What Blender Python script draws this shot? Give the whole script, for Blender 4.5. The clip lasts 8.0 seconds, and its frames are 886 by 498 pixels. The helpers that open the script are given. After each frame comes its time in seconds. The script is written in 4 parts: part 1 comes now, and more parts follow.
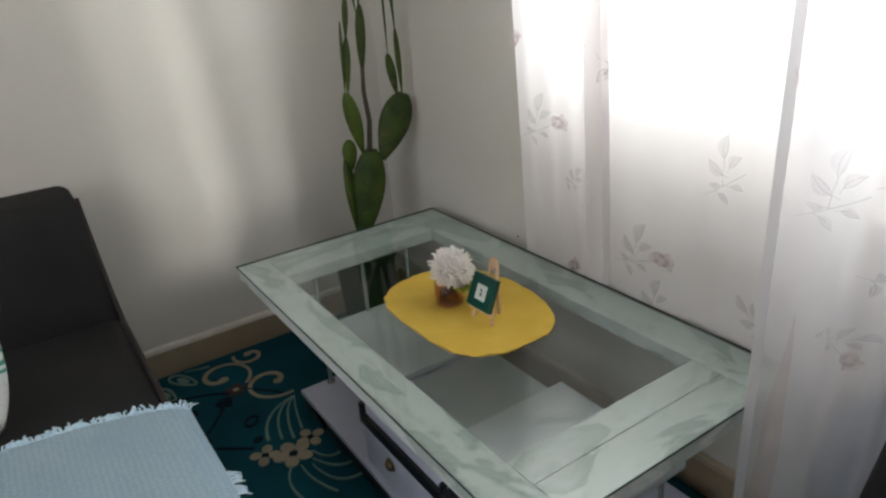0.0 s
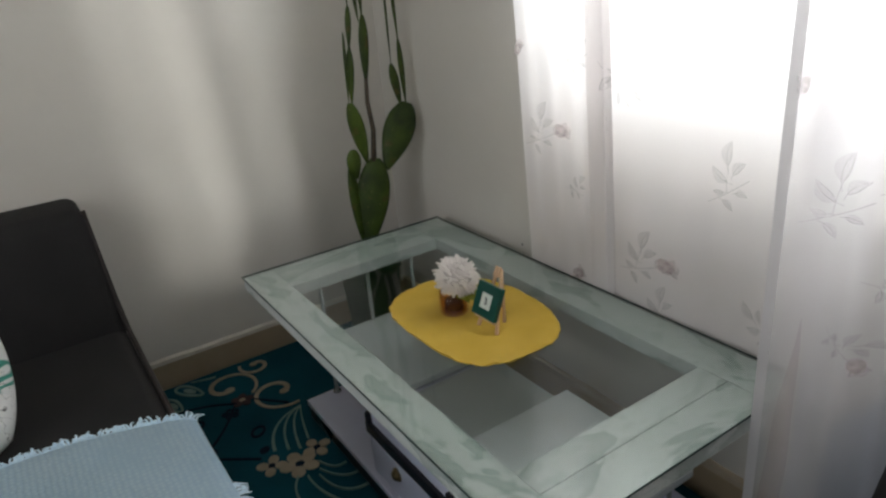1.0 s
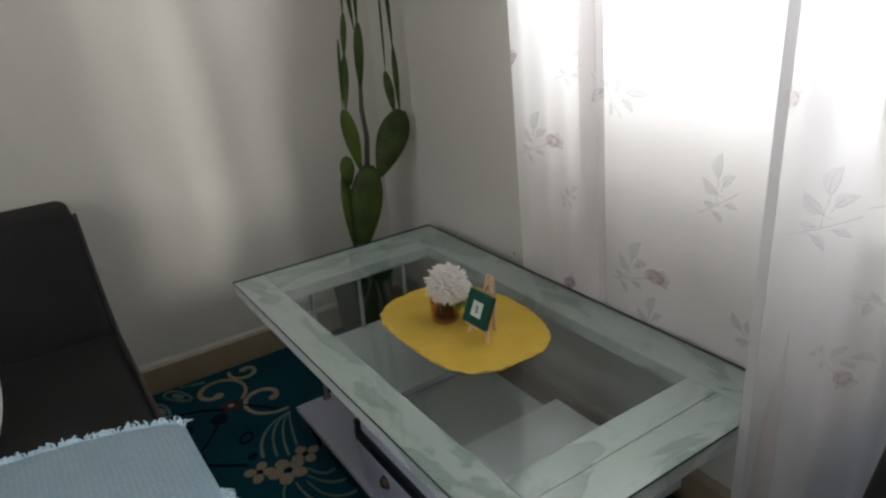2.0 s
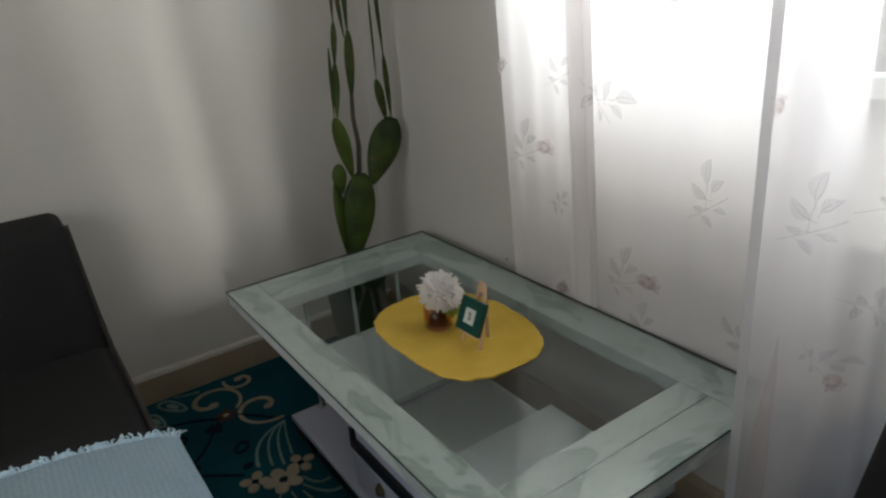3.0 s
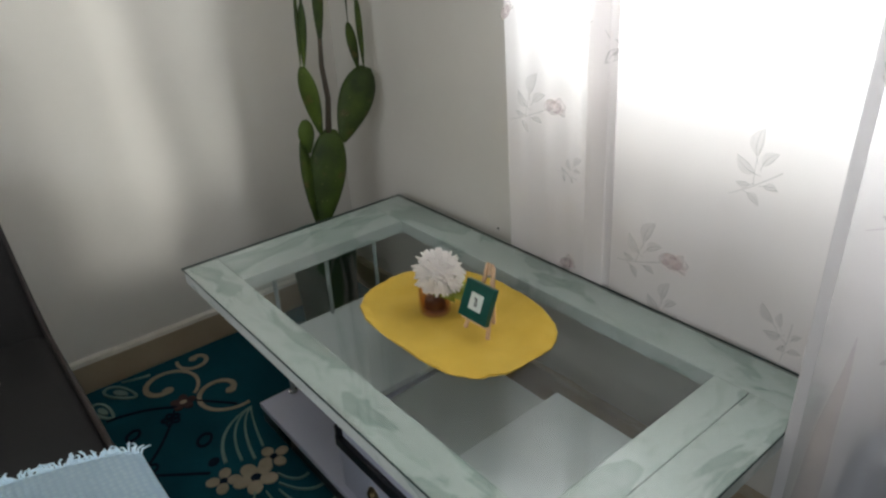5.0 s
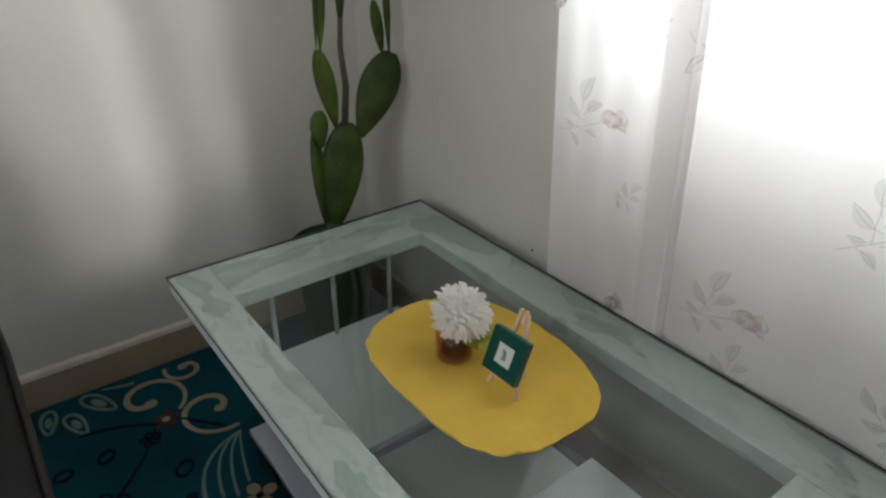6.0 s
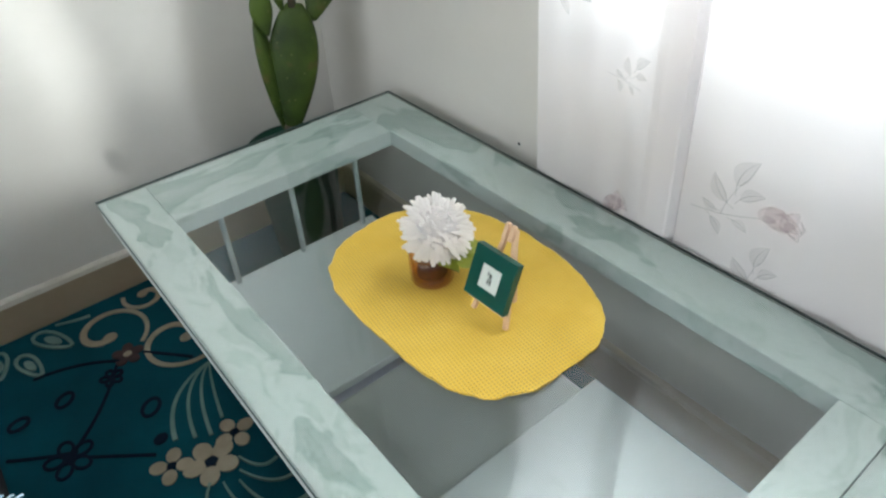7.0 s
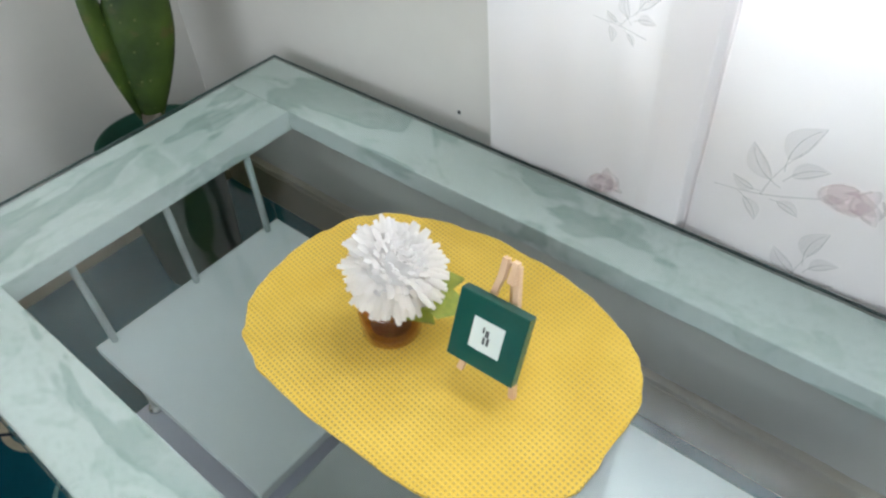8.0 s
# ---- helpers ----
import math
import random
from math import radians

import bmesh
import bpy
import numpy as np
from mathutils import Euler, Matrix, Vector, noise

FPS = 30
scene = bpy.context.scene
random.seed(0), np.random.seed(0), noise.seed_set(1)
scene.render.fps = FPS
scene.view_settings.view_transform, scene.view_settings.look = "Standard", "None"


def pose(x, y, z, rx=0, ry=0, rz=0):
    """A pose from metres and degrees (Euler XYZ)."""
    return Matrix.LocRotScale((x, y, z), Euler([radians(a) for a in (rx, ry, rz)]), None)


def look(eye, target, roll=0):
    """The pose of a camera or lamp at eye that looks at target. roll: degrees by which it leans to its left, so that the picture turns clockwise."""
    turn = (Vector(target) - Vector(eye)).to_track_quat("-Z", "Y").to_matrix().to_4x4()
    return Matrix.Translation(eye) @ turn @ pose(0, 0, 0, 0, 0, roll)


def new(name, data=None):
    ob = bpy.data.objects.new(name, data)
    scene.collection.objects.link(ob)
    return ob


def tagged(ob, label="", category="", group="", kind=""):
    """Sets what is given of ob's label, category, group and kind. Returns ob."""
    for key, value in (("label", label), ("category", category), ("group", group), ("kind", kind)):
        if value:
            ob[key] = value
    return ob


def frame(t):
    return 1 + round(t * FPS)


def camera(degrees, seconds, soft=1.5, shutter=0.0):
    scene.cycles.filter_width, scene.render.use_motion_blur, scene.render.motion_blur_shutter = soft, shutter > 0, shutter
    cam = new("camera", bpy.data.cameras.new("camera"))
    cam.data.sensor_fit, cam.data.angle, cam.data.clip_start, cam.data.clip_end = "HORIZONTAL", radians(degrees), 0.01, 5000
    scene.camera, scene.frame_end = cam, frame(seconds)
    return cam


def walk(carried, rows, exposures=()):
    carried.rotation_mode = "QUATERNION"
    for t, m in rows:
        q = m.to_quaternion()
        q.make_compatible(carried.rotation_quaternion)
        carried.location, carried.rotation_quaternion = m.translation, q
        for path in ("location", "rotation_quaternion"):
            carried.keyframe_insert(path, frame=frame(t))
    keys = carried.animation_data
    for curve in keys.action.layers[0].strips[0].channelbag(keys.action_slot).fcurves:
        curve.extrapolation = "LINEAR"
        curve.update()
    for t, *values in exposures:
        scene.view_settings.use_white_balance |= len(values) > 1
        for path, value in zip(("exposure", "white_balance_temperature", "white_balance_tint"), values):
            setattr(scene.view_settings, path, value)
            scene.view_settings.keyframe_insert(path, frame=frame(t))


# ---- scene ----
cam = camera(66.0, 8.0, soft=2.4)
PATH = [
    (0, (-1.131, -2.117, 1.203), (-0.152, -0.567, 0.404), -4.6),
    (0.5, (-1.125, -2.115, 1.21), (-0.127, -0.572, 0.421), -4.9),
    (1, (-1.129, -2.119, 1.207), (-0.157, -0.553, 0.429), -5.3),
    (1.5, (-1.132, -2.12, 1.203), (-0.141, -0.56, 0.441), -4.0),
    (3, (-1.125, -2.128, 1.215), (-0.113, -0.573, 0.468), -4.8),
    (3.5, (-1.129, -2.124, 1.214), (-0.154, -0.555, 0.449), -5.5),
    (4, (-1.136, -2.107, 1.211), (-0.152, -0.56, 0.412), -4.3),
    (5.5, (-1.049, -1.761, 1.202), (0.09, -0.414, 0.259), -2.6),
    (6, (-0.958, -1.684, 1.187), (0.086, -0.276, 0.224), -0.2),
    (6.5, (-0.89, -1.64, 1.154), (0.093, -0.33, 0.006), -2.6),
    (7, (-0.825, -1.558, 1.115), (0.119, -0.304, -0.124), -3.5),
    (7.5, (-0.732, -1.407, 1.071), (0.297, -0.26, -0.203), -4.8),
    (8, (-0.686, -1.285, 1.025), (0.384, -0.338, -0.374), -3.6),
]
EXPOSURE = [(0.0, -0.85, 6600, 9), (0.5, -0.97, 6600, 9), (1.0, -1.08, 6600, 9), (1.5, -1.17, 6600, 9), (3.0, -1.44, 6600, 8), (3.5, -1.33, 6550, 8), (4.0, -1.20, 6550, 8),
            (5.5, -0.70, 6500, 8), (6.0, -0.95, 6450, 6), (6.5, -0.58, 6250, 7), (7.0, 0.11, 6100, 5), (7.5, 0.27, 6000, 5), (8.0, 0.31, 5950, 5)]
walk(cam, [(t, look(eye, target, roll)) for t, eye, target, roll in PATH], EXPOSURE)

# ---- light and air ----
world = bpy.data.worlds.new("world")
scene.world = world
world.use_nodes = True
wn = world.node_tree.nodes
sky = wn.new("ShaderNodeTexSky")
sky.sky_type = "NISHITA"
sky.sun_disc = False
sky.sun_elevation = radians(13)
sky.sun_rotation = radians(194)
wn["Background"].inputs["Strength"].default_value = 0.12
world.node_tree.links.new(sky.outputs["Color"], wn["Background"].inputs["Color"])

sun = bpy.data.lights.new("sun", "SUN")
sun.energy, sun.angle, sun.color = 2.8, radians(1.8), (0.99, 1.0, 0.96)
new("sun", sun).matrix_world = look((0, 0, 0), (0.25, 1.0, -0.24))

# the second lamp stands in an added, unseen opening as extra light
for lamp_y, lamp_width, lamp_power in ((-1.38, 1.00, 88.0), (-3.13, 0.54, 70.0)):
    win_light = bpy.data.lights.new("window_daylight", "AREA")
    win_light.shape, win_light.size, win_light.size_y = "RECTANGLE", lamp_width, 0.98
    win_light.energy, win_light.color = lamp_power, (0.93, 0.97, 1.0)
    new("window_daylight", win_light).matrix_world = look((0.26, lamp_y, 1.61), (-1.0, lamp_y, 1.53))

# room fill through an unseen west window, added for light from the room side
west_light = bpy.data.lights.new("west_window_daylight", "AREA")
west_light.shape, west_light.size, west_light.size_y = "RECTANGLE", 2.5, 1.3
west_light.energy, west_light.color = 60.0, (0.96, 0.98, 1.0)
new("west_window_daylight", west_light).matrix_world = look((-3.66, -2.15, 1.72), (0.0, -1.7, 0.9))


# ---- materials ----
def node_material(name, rough=0.5, metal=0.0, spec=0.5):
    m = bpy.data.materials.new(name)
    m.use_nodes = True
    b = m.node_tree.nodes["Principled BSDF"]
    b.inputs["Roughness"].default_value = rough
    b.inputs["Metallic"].default_value = metal
    b.inputs["Specular IOR Level"].default_value = spec
    return m, m.node_tree.nodes, m.node_tree.links, b


def texture(m, scale, detail=4.0, stretch=(1, 1, 1), kind="noise", distortion=0.0):
    """Noise in object space, at a scale per metre."""
    n, l = m.node_tree.nodes, m.node_tree.links
    co = n.new("ShaderNodeTexCoord")
    mp = n.new("ShaderNodeMapping")
    mp.inputs["Scale"].default_value = stretch
    l.new(co.outputs["Object"], mp.inputs["Vector"])
    t = n.new("ShaderNodeTexNoise" if kind == "noise" else "ShaderNodeTexVoronoi")
    t.inputs["Scale"].default_value = scale
    if kind == "noise":
        t.inputs["Detail"].default_value = detail
        t.inputs["Distortion"].default_value = distortion
    l.new(mp.outputs["Vector"], t.inputs["Vector"])
    return t.outputs["Fac"] if kind == "noise" else t.outputs["Distance"]


def ramp(m, fac, stops):
    n = m.node_tree.nodes.new("ShaderNodeValToRGB")
    while len(n.color_ramp.elements) < len(stops):
        n.color_ramp.elements.new(0.5)
    for e, (p, c) in zip(n.color_ramp.elements, stops):
        e.position, e.color = p, (*c, 1)
    m.node_tree.links.new(fac, n.inputs["Fac"])
    return n.outputs["Color"]


def mixed(m, fac, a, b, mode="MIX"):
    n = m.node_tree.nodes.new("ShaderNodeMix")
    n.data_type, n.blend_type = "RGBA", mode
    for sock, v in ((n.inputs[0], fac), (n.inputs[6], a), (n.inputs[7], b)):
        if isinstance(v, tuple):
            sock.default_value = (*v, 1)
        elif isinstance(v, (int, float)):
            sock.default_value = v
        else:
            m.node_tree.links.new(v, sock)
    return n.outputs[2]


def bump(m, fac, strength, distance):
    n = m.node_tree.nodes.new("ShaderNodeBump")
    n.inputs["Strength"].default_value, n.inputs["Distance"].default_value = strength, distance
    m.node_tree.links.new(fac, n.inputs["Height"])
    m.node_tree.links.new(n.outputs["Normal"], m.node_tree.nodes["Principled BSDF"].inputs["Normal"])
    return n


def surface(name, dark, light, scale=6.0, rough=0.5, metal=0.0, spec=0.5, fine=120.0, relief=0.0006, stretch=(1, 1, 1), rough_vary=0.1):
    """A surface with slow stains, fine grain and a slight relief."""
    m, n, l, b = node_material(name, rough, metal, spec)
    slow = texture(m, scale, 5, stretch)
    grain = texture(m, fine, 3, stretch)
    col = ramp(m, slow, [(0.3, dark), (0.7, light)])
    col = mixed(m, 0.12, col, ramp(m, grain, [(0.3, dark), (0.7, light)]))
    l.new(col, b.inputs["Base Color"])
    if relief:
        bump(m, grain, 0.5, relief)
    if rough_vary:
        r = n.new("ShaderNodeMapRange")
        r.inputs["To Min"].default_value, r.inputs["To Max"].default_value = max(0.02, rough - rough_vary), rough + rough_vary
        l.new(slow, r.inputs["Value"])
        l.new(r.outputs["Result"], b.inputs["Roughness"])
    return m


M_WALL = surface("wall_paint", (0.580, 0.552, 0.510), (0.640, 0.612, 0.566), 2.0, 0.26, 0, 0.6, 40, 0.0003, rough_vary=0.03)
M_CEIL = surface("ceiling_paint", (0.70, 0.69, 0.66), (0.76, 0.75, 0.72), 2.0, 0.8)
M_DRAPE = surface("beige_drape", (0.42, 0.36, 0.28), (0.50, 0.44, 0.35), 6.0, 0.9)
M_SKIRT = surface("skirting_paint", (0.30, 0.23, 0.15), (0.37, 0.29, 0.20), 5.0, 0.45, 0, 0.5, 60, 0.0005)
M_SKIRT_CAP = surface("skirting_cap", (0.54, 0.50, 0.44), (0.68, 0.64, 0.57), 14.0, 0.6)
# the pale cap darkened, for the shade behind and under the table
M_SKIRT_CAP_SHADED = surface("skirting_cap_shaded", (0.33, 0.27, 0.20), (0.42, 0.36, 0.28), 14.0, 0.6)
M_FLOOR = surface("floor_screed", (0.20, 0.18, 0.15), (0.28, 0.25, 0.22), 3.0, 0.6)
M_RUG = surface("rug_teal_pile", (0.003, 0.042, 0.060), (0.007, 0.076, 0.104), 3.2, 0.95, 0, 0.1, 420, 0.003)
M_RUG_CREAM = surface("rug_cream_pile", (0.25, 0.21, 0.15), (0.38, 0.32, 0.24), 20.0, 0.95, 0, 0.1, 420, 0.003)
M_RUG_SAGE = surface("rug_sage_pile", (0.11, 0.19, 0.175), (0.19, 0.27, 0.24), 20.0, 0.95, 0, 0.1, 420, 0.003)
M_RUG_DARK = surface("rug_dark_pile", (0.004, 0.010, 0.022), (0.008, 0.018, 0.034), 20.0, 0.95, 0, 0.1, 420, 0.003)
M_RUG_ROSE = surface("rug_rose_pile", (0.045, 0.034, 0.036), (0.075, 0.048, 0.048), 60.0, 0.95, 0, 0.1, 420, 0.003)
M_SOFA = surface("sofa_cloth", (0.014, 0.0135, 0.014), (0.023, 0.022, 0.022), 5.0, 0.85, 0, 0.2, 600, 0.0008)
M_SOFA_WELT = surface("sofa_welt", (0.012, 0.008, 0.007), (0.020, 0.012, 0.010), 9.0, 0.6)
M_LILAC = surface("lilac_board", (0.55, 0.56, 0.70), (0.62, 0.63, 0.77), 4.0, 0.35)
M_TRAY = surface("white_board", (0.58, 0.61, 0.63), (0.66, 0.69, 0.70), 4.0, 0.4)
# darker copy of the white board: less light on the lower one
M_TRAY_SHADED = surface("white_board_shaded", (0.40, 0.42, 0.42), (0.48, 0.50, 0.49), 4.0, 0.4)
M_BLACK = surface("black_board", (0.006, 0.006, 0.009), (0.012, 0.012, 0.016), 6.0, 0.3)
M_CHROME = surface("chrome", (0.55, 0.56, 0.58), (0.68, 0.69, 0.70), 30.0, 0.18, 1.0, relief=0)
M_ROD = surface("pale_metal", (0.30, 0.33, 0.33), (0.40, 0.43, 0.425), 20.0, 0.35, 0.3, relief=0)
M_BRASS = surface("dull_brass", (0.22, 0.17, 0.09), (0.36, 0.28, 0.15), 60.0, 0.35, 1.0)
M_POT = surface("green_plastic", (0.003, 0.036, 0.020), (0.005, 0.050, 0.027), 12.0, 0.55, 0, 0.3)
M_FILLING = surface("red_brown_filling", (0.045, 0.020, 0.014), (0.095, 0.042, 0.026), 90.0, 0.7)
M_SOIL = surface("potting_soil", (0.03, 0.022, 0.015), (0.07, 0.05, 0.035), 60.0, 0.95, 0, 0.1, 240, 0.004)
M_FRAME_GREEN = surface("green_lacquer", (0.002, 0.058, 0.043), (0.003, 0.070, 0.052), 30.0, 0.32, relief=0.0002)
M_FRAME_CARD = surface("pale_card", (0.62, 0.66, 0.62), (0.68, 0.71, 0.67), 40.0, 0.7)
M_INK = surface("ink", (0.05, 0.05, 0.05), (0.08, 0.08, 0.08), 40.0, 0.7)
M_PINE = surface("pine", (0.58, 0.37, 0.22), (0.70, 0.48, 0.31), 30.0, 0.55, stretch=(1, 1, 0.15))
M_LEAF = surface("yellow_green_leaf", (0.17, 0.20, 0.012), (0.29, 0.31, 0.030), 60.0, 0.5)
M_WINDOW_FRAME = surface("window_metal", (0.50, 0.50, 0.48), (0.58, 0.58, 0.56), 8.0, 0.4)
M_OUTSIDE = surface("outdoor_ground", (0.30, 0.27, 0.22), (0.42, 0.38, 0.32), 0.5, 0.9)


def mottled_paint(name, stretch):
    """Washed pale green paint with darker grey-green cloudy patches along the board."""
    m, n, l, b = node_material(name, 0.42)
    a = texture(m, 9.0, 7, stretch, distortion=0.4)
    c = texture(m, 22.0, 8, stretch, distortion=0.5)
    d = texture(m, 3.0, 3)
    grit = texture(m, 160.0, 4)
    light, deep = (0.690, 0.710, 0.698), (0.462, 0.510, 0.490)
    col = ramp(m, a, [(0.530, light), (0.552, deep), (0.63, (0.545, 0.572, 0.560)), (0.72, (0.63, 0.645, 0.637))])
    veins = ramp(m, c, [(0.56, (1.0, 1.0, 1.0)), (0.585, (0.86, 0.89, 0.875)), (0.68, (0.95, 0.97, 0.96))])
    tone = ramp(m, d, [(0.3, (0.92, 0.955, 0.94)), (0.7, (1.0, 1.0, 1.0))])
    speck = ramp(m, grit, [(0.34, (0.78, 0.82, 0.80)), (0.46, (1.0, 1.0, 1.0))])
    col = mixed(m, 1.0, mixed(m, 1.0, col, veins, "MULTIPLY"), tone, "MULTIPLY")
    l.new(mixed(m, 0.6, col, speck, "MULTIPLY"), b.inputs["Base Color"])
    bump(m, c, 0.3, 0.0006)
    return m


def clear_glass(name, tint, rough=0.0, least=0.035):
    """A thin sheet: mostly clear, with real gloss."""
    m, n, l, b = node_material(name)
    out = n["Material Output"]
    clear = n.new("ShaderNodeBsdfTransparent")
    clear.inputs["Color"].default_value = (*tint, 1)
    gloss = n.new("ShaderNodeBsdfGlossy")
    gloss.inputs["Roughness"].default_value = rough
    lw = n.new("ShaderNodeLayerWeight")
    lw.inputs["Blend"].default_value = 0.5
    p5 = n.new("ShaderNodeMath")
    p5.operation, p5.inputs[1].default_value = "POWER", 5.0
    fres = n.new("ShaderNodeMapRange")
    fres.inputs["To Min"].default_value, fres.inputs["To Max"].default_value = least, 0.9
    l.new(lw.outputs["Facing"], p5.inputs[0])
    l.new(p5.outputs["Value"], fres.inputs["Value"])
    mx = n.new("ShaderNodeMixShader")
    l.new(fres.outputs["Result"], mx.inputs["Fac"])
    l.new(clear.outputs["BSDF"], mx.inputs[1])
    l.new(gloss.outputs["BSDF"], mx.inputs[2])
    l.new(mx.outputs["Shader"], out.inputs["Surface"])
    return m


def sheer_cloth(name, colour, through_colour, share, clear=0.0):
    """Woven cloth that scatters part of the light through to its other side."""
    m, n, l, b = node_material(name, 0.9, 0, 0.1)
    out = n["Material Output"]
    weave = texture(m, 900.0, 2)
    slow = texture(m, 7.0, 3, (1, 1, 0.2))
    l.new(mixed(m, 0.5, colour, ramp(m, slow, [(0.3, tuple(c * 0.93 for c in colour)), (0.7, colour)])), b.inputs["Base Color"])
    bump(m, weave, 0.3, 0.0004)
    t = n.new("ShaderNodeBsdfTranslucent")
    t.inputs["Color"].default_value = (*through_colour, 1)
    mx = n.new("ShaderNodeMixShader")
    mx.inputs["Fac"].default_value = share
    l.new(b.outputs["BSDF"], mx.inputs[1])
    l.new(t.outputs["BSDF"], mx.inputs[2])
    last = mx
    if clear:
        tr = n.new("ShaderNodeBsdfTransparent")
        m2 = n.new("ShaderNodeMixShader")
        m2.inputs["Fac"].default_value = clear
        l.new(mx.outputs["Shader"], m2.inputs[1])
        l.new(tr.outputs["BSDF"], m2.inputs[2])
        last = m2
    l.new(last.outputs["Shader"], out.inputs["Surface"])
    return m


def cactus_skin():
    m, n, l, b = node_material("cactus_skin", 0.55, 0, 0.3)
    a = texture(m, 14.0, 5)
    spots = texture(m, 48.0, 2, kind="voronoi")
    col = ramp(m, a, [(0.3, (0.014, 0.032, 0.004)), (0.7, (0.062, 0.100, 0.011))])
    corky = texture(m, 22.0, 5)
    col = mixed(m, ramp(m, corky, [(0.60, (0, 0, 0)), (0.68, (0.75, 0.75, 0.75))]), col, (0.085, 0.070, 0.020))
    col = mixed(m, ramp(m, spots, [(0.05, (0.8, 0.8, 0.8)), (0.14, (0, 0, 0))]), col, (0.17, 0.17, 0.065))
    info = n.new("ShaderNodeObjectInfo")
    col = mixed(m, 1.0, col, ramp(m, info.outputs["Random"], [(0.0, (0.82, 0.80, 0.75)), (1.0, (1.12, 1.08, 1.0))]), "MULTIPLY")
    l.new(col, b.inputs["Base Color"])
    bump(m, spots, 0.4, 0.003)
    return m


M_PAINT = mottled_paint("washed_green_paint", (1.2, 0.5, 1.0))
M_PAINT_END = mottled_paint("washed_green_paint_across", (0.5, 1.2, 1.0))
M_GLASS = clear_glass("table_glass", (0.900, 0.926, 0.917), 0.03, 0.050)
M_GLASS_EDGE = surface("glass_edge", (0.030, 0.052, 0.048), (0.055, 0.085, 0.078), 20.0, 0.6, 0, 0.2, relief=0)
M_PANE = clear_glass("window_pane", (0.96, 0.98, 0.97))
M_JAR = clear_glass("amber_glass", (0.90, 0.745, 0.685), 0.05)
M_CURTAIN = sheer_cloth("sheer_curtain", (0.90, 0.865, 0.865), (0.86, 0.82, 0.815), 0.42, 0.03)
# same sheer cloth, darkened and cleared for the shade low on the side curtain
M_CURTAIN_SHADED = sheer_cloth("sheer_curtain_shaded", (0.46, 0.46, 0.51), (0.90, 0.87, 0.87), 0.66, 0.50)
M_PRINT_GREY = sheer_cloth("printed_leaf", (0.56, 0.555, 0.545), (0.56, 0.555, 0.545), 0.4, 0.86)
M_PRINT_LINE = sheer_cloth("printed_vein", (0.42, 0.415, 0.41), (0.45, 0.445, 0.44), 0.4, 0.78)
M_PRINT_ROSE = sheer_cloth("printed_rose", (0.60, 0.40, 0.42), (0.64, 0.42, 0.44), 0.5, 0.76)
M_PRINT_WASH = sheer_cloth("rose_wash", (0.74, 0.60, 0.61), (0.74, 0.60, 0.61), 0.5, 0.78)
M_TAN = sheer_cloth("tan_streak", (0.62, 0.47, 0.34), (0.72, 0.54, 0.40), 0.5, 0.80)
M_HEM = sheer_cloth("curtain_hem", (0.62, 0.61, 0.62), (0.68, 0.66, 0.67), 0.5)
M_BAG = surface("darkened_plastic", (0.05, 0.08, 0.12), (0.16, 0.21, 0.28), 9.0, 0.4)
M_PETAL = sheer_cloth("white_petal", (0.89, 0.86, 0.84), (0.90, 0.865, 0.835), 0.5)
M_CACTUS = cactus_skin()
M_STEM = surface("woody_stem", (0.036, 0.030, 0.018), (0.075, 0.056, 0.036), 40.0, 0.7)


# ---- building helpers ----
def part(name, bm, material, parent=None, label="", smooth=False, kind=""):
    me = bpy.data.meshes.new(name)
    bmesh.ops.recalc_face_normals(bm, faces=bm.faces)
    bm.to_mesh(me)
    bm.free()
    for f in me.polygons:
        f.use_smooth = smooth
    me.materials.append(material)
    ob = new(name, me)
    if parent is not None:
        ob.parent = parent
        ob.matrix_parent_inverse = parent.matrix_world.inverted()
    return tagged(ob, label, kind=kind)


def base(name, x, y, z, label, category, group="", kind=""):
    e = new(name)
    e.empty_display_size = 0.05
    e.location = (x, y, z)
    e.matrix_world = Matrix.Translation((x, y, z))
    return tagged(e, label, category, group, kind)


def block(x0, x1, y0, y1, z0, z1, bevel=0.0, segments=2, bm=None):
    bm = bm or bmesh.new()
    m = Matrix.LocRotScale(((x0 + x1) / 2, (y0 + y1) / 2, (z0 + z1) / 2), None, (abs(x1 - x0), abs(y1 - y0), abs(z1 - z0)))
    made = bmesh.ops.create_cube(bm, size=1, matrix=m)
    if bevel:
        edges = list({e for v in made["verts"] for e in v.link_edges})
        bmesh.ops.bevel(bm, geom=edges, offset=bevel, segments=segments, profile=0.5, affect="EDGES")
    return bm


def sweep(points, radii, sides=10, bm=None, cap=True):
    """A tube along points with a radius at each."""
    bm = bm or bmesh.new()
    pts = [Vector(p) for p in points]
    rings = []
    for i, p in enumerate(pts):
        d = (pts[min(i + 1, len(pts) - 1)] - pts[max(i - 1, 0)]).normalized()
        a = d.orthogonal().normalized() if i == 0 else (a_prev - d * a_prev.dot(d)).normalized()
        a_prev = a
        b = d.cross(a)
        r = radii[i] if isinstance(radii, (list, tuple)) else radii
        rings.append([bm.verts.new(p + (a * math.cos(k * math.tau / sides) + b * math.sin(k * math.tau / sides)) * r) for k in range(sides)])
    for u, v in zip(rings, rings[1:]):
        for k in range(sides):
            bm.faces.new((u[k], u[(k + 1) % sides], v[(k + 1) % sides], v[k]))
    if cap:
        bm.faces.new(rings[0][::-1])
        bm.faces.new(rings[-1])
    return bm


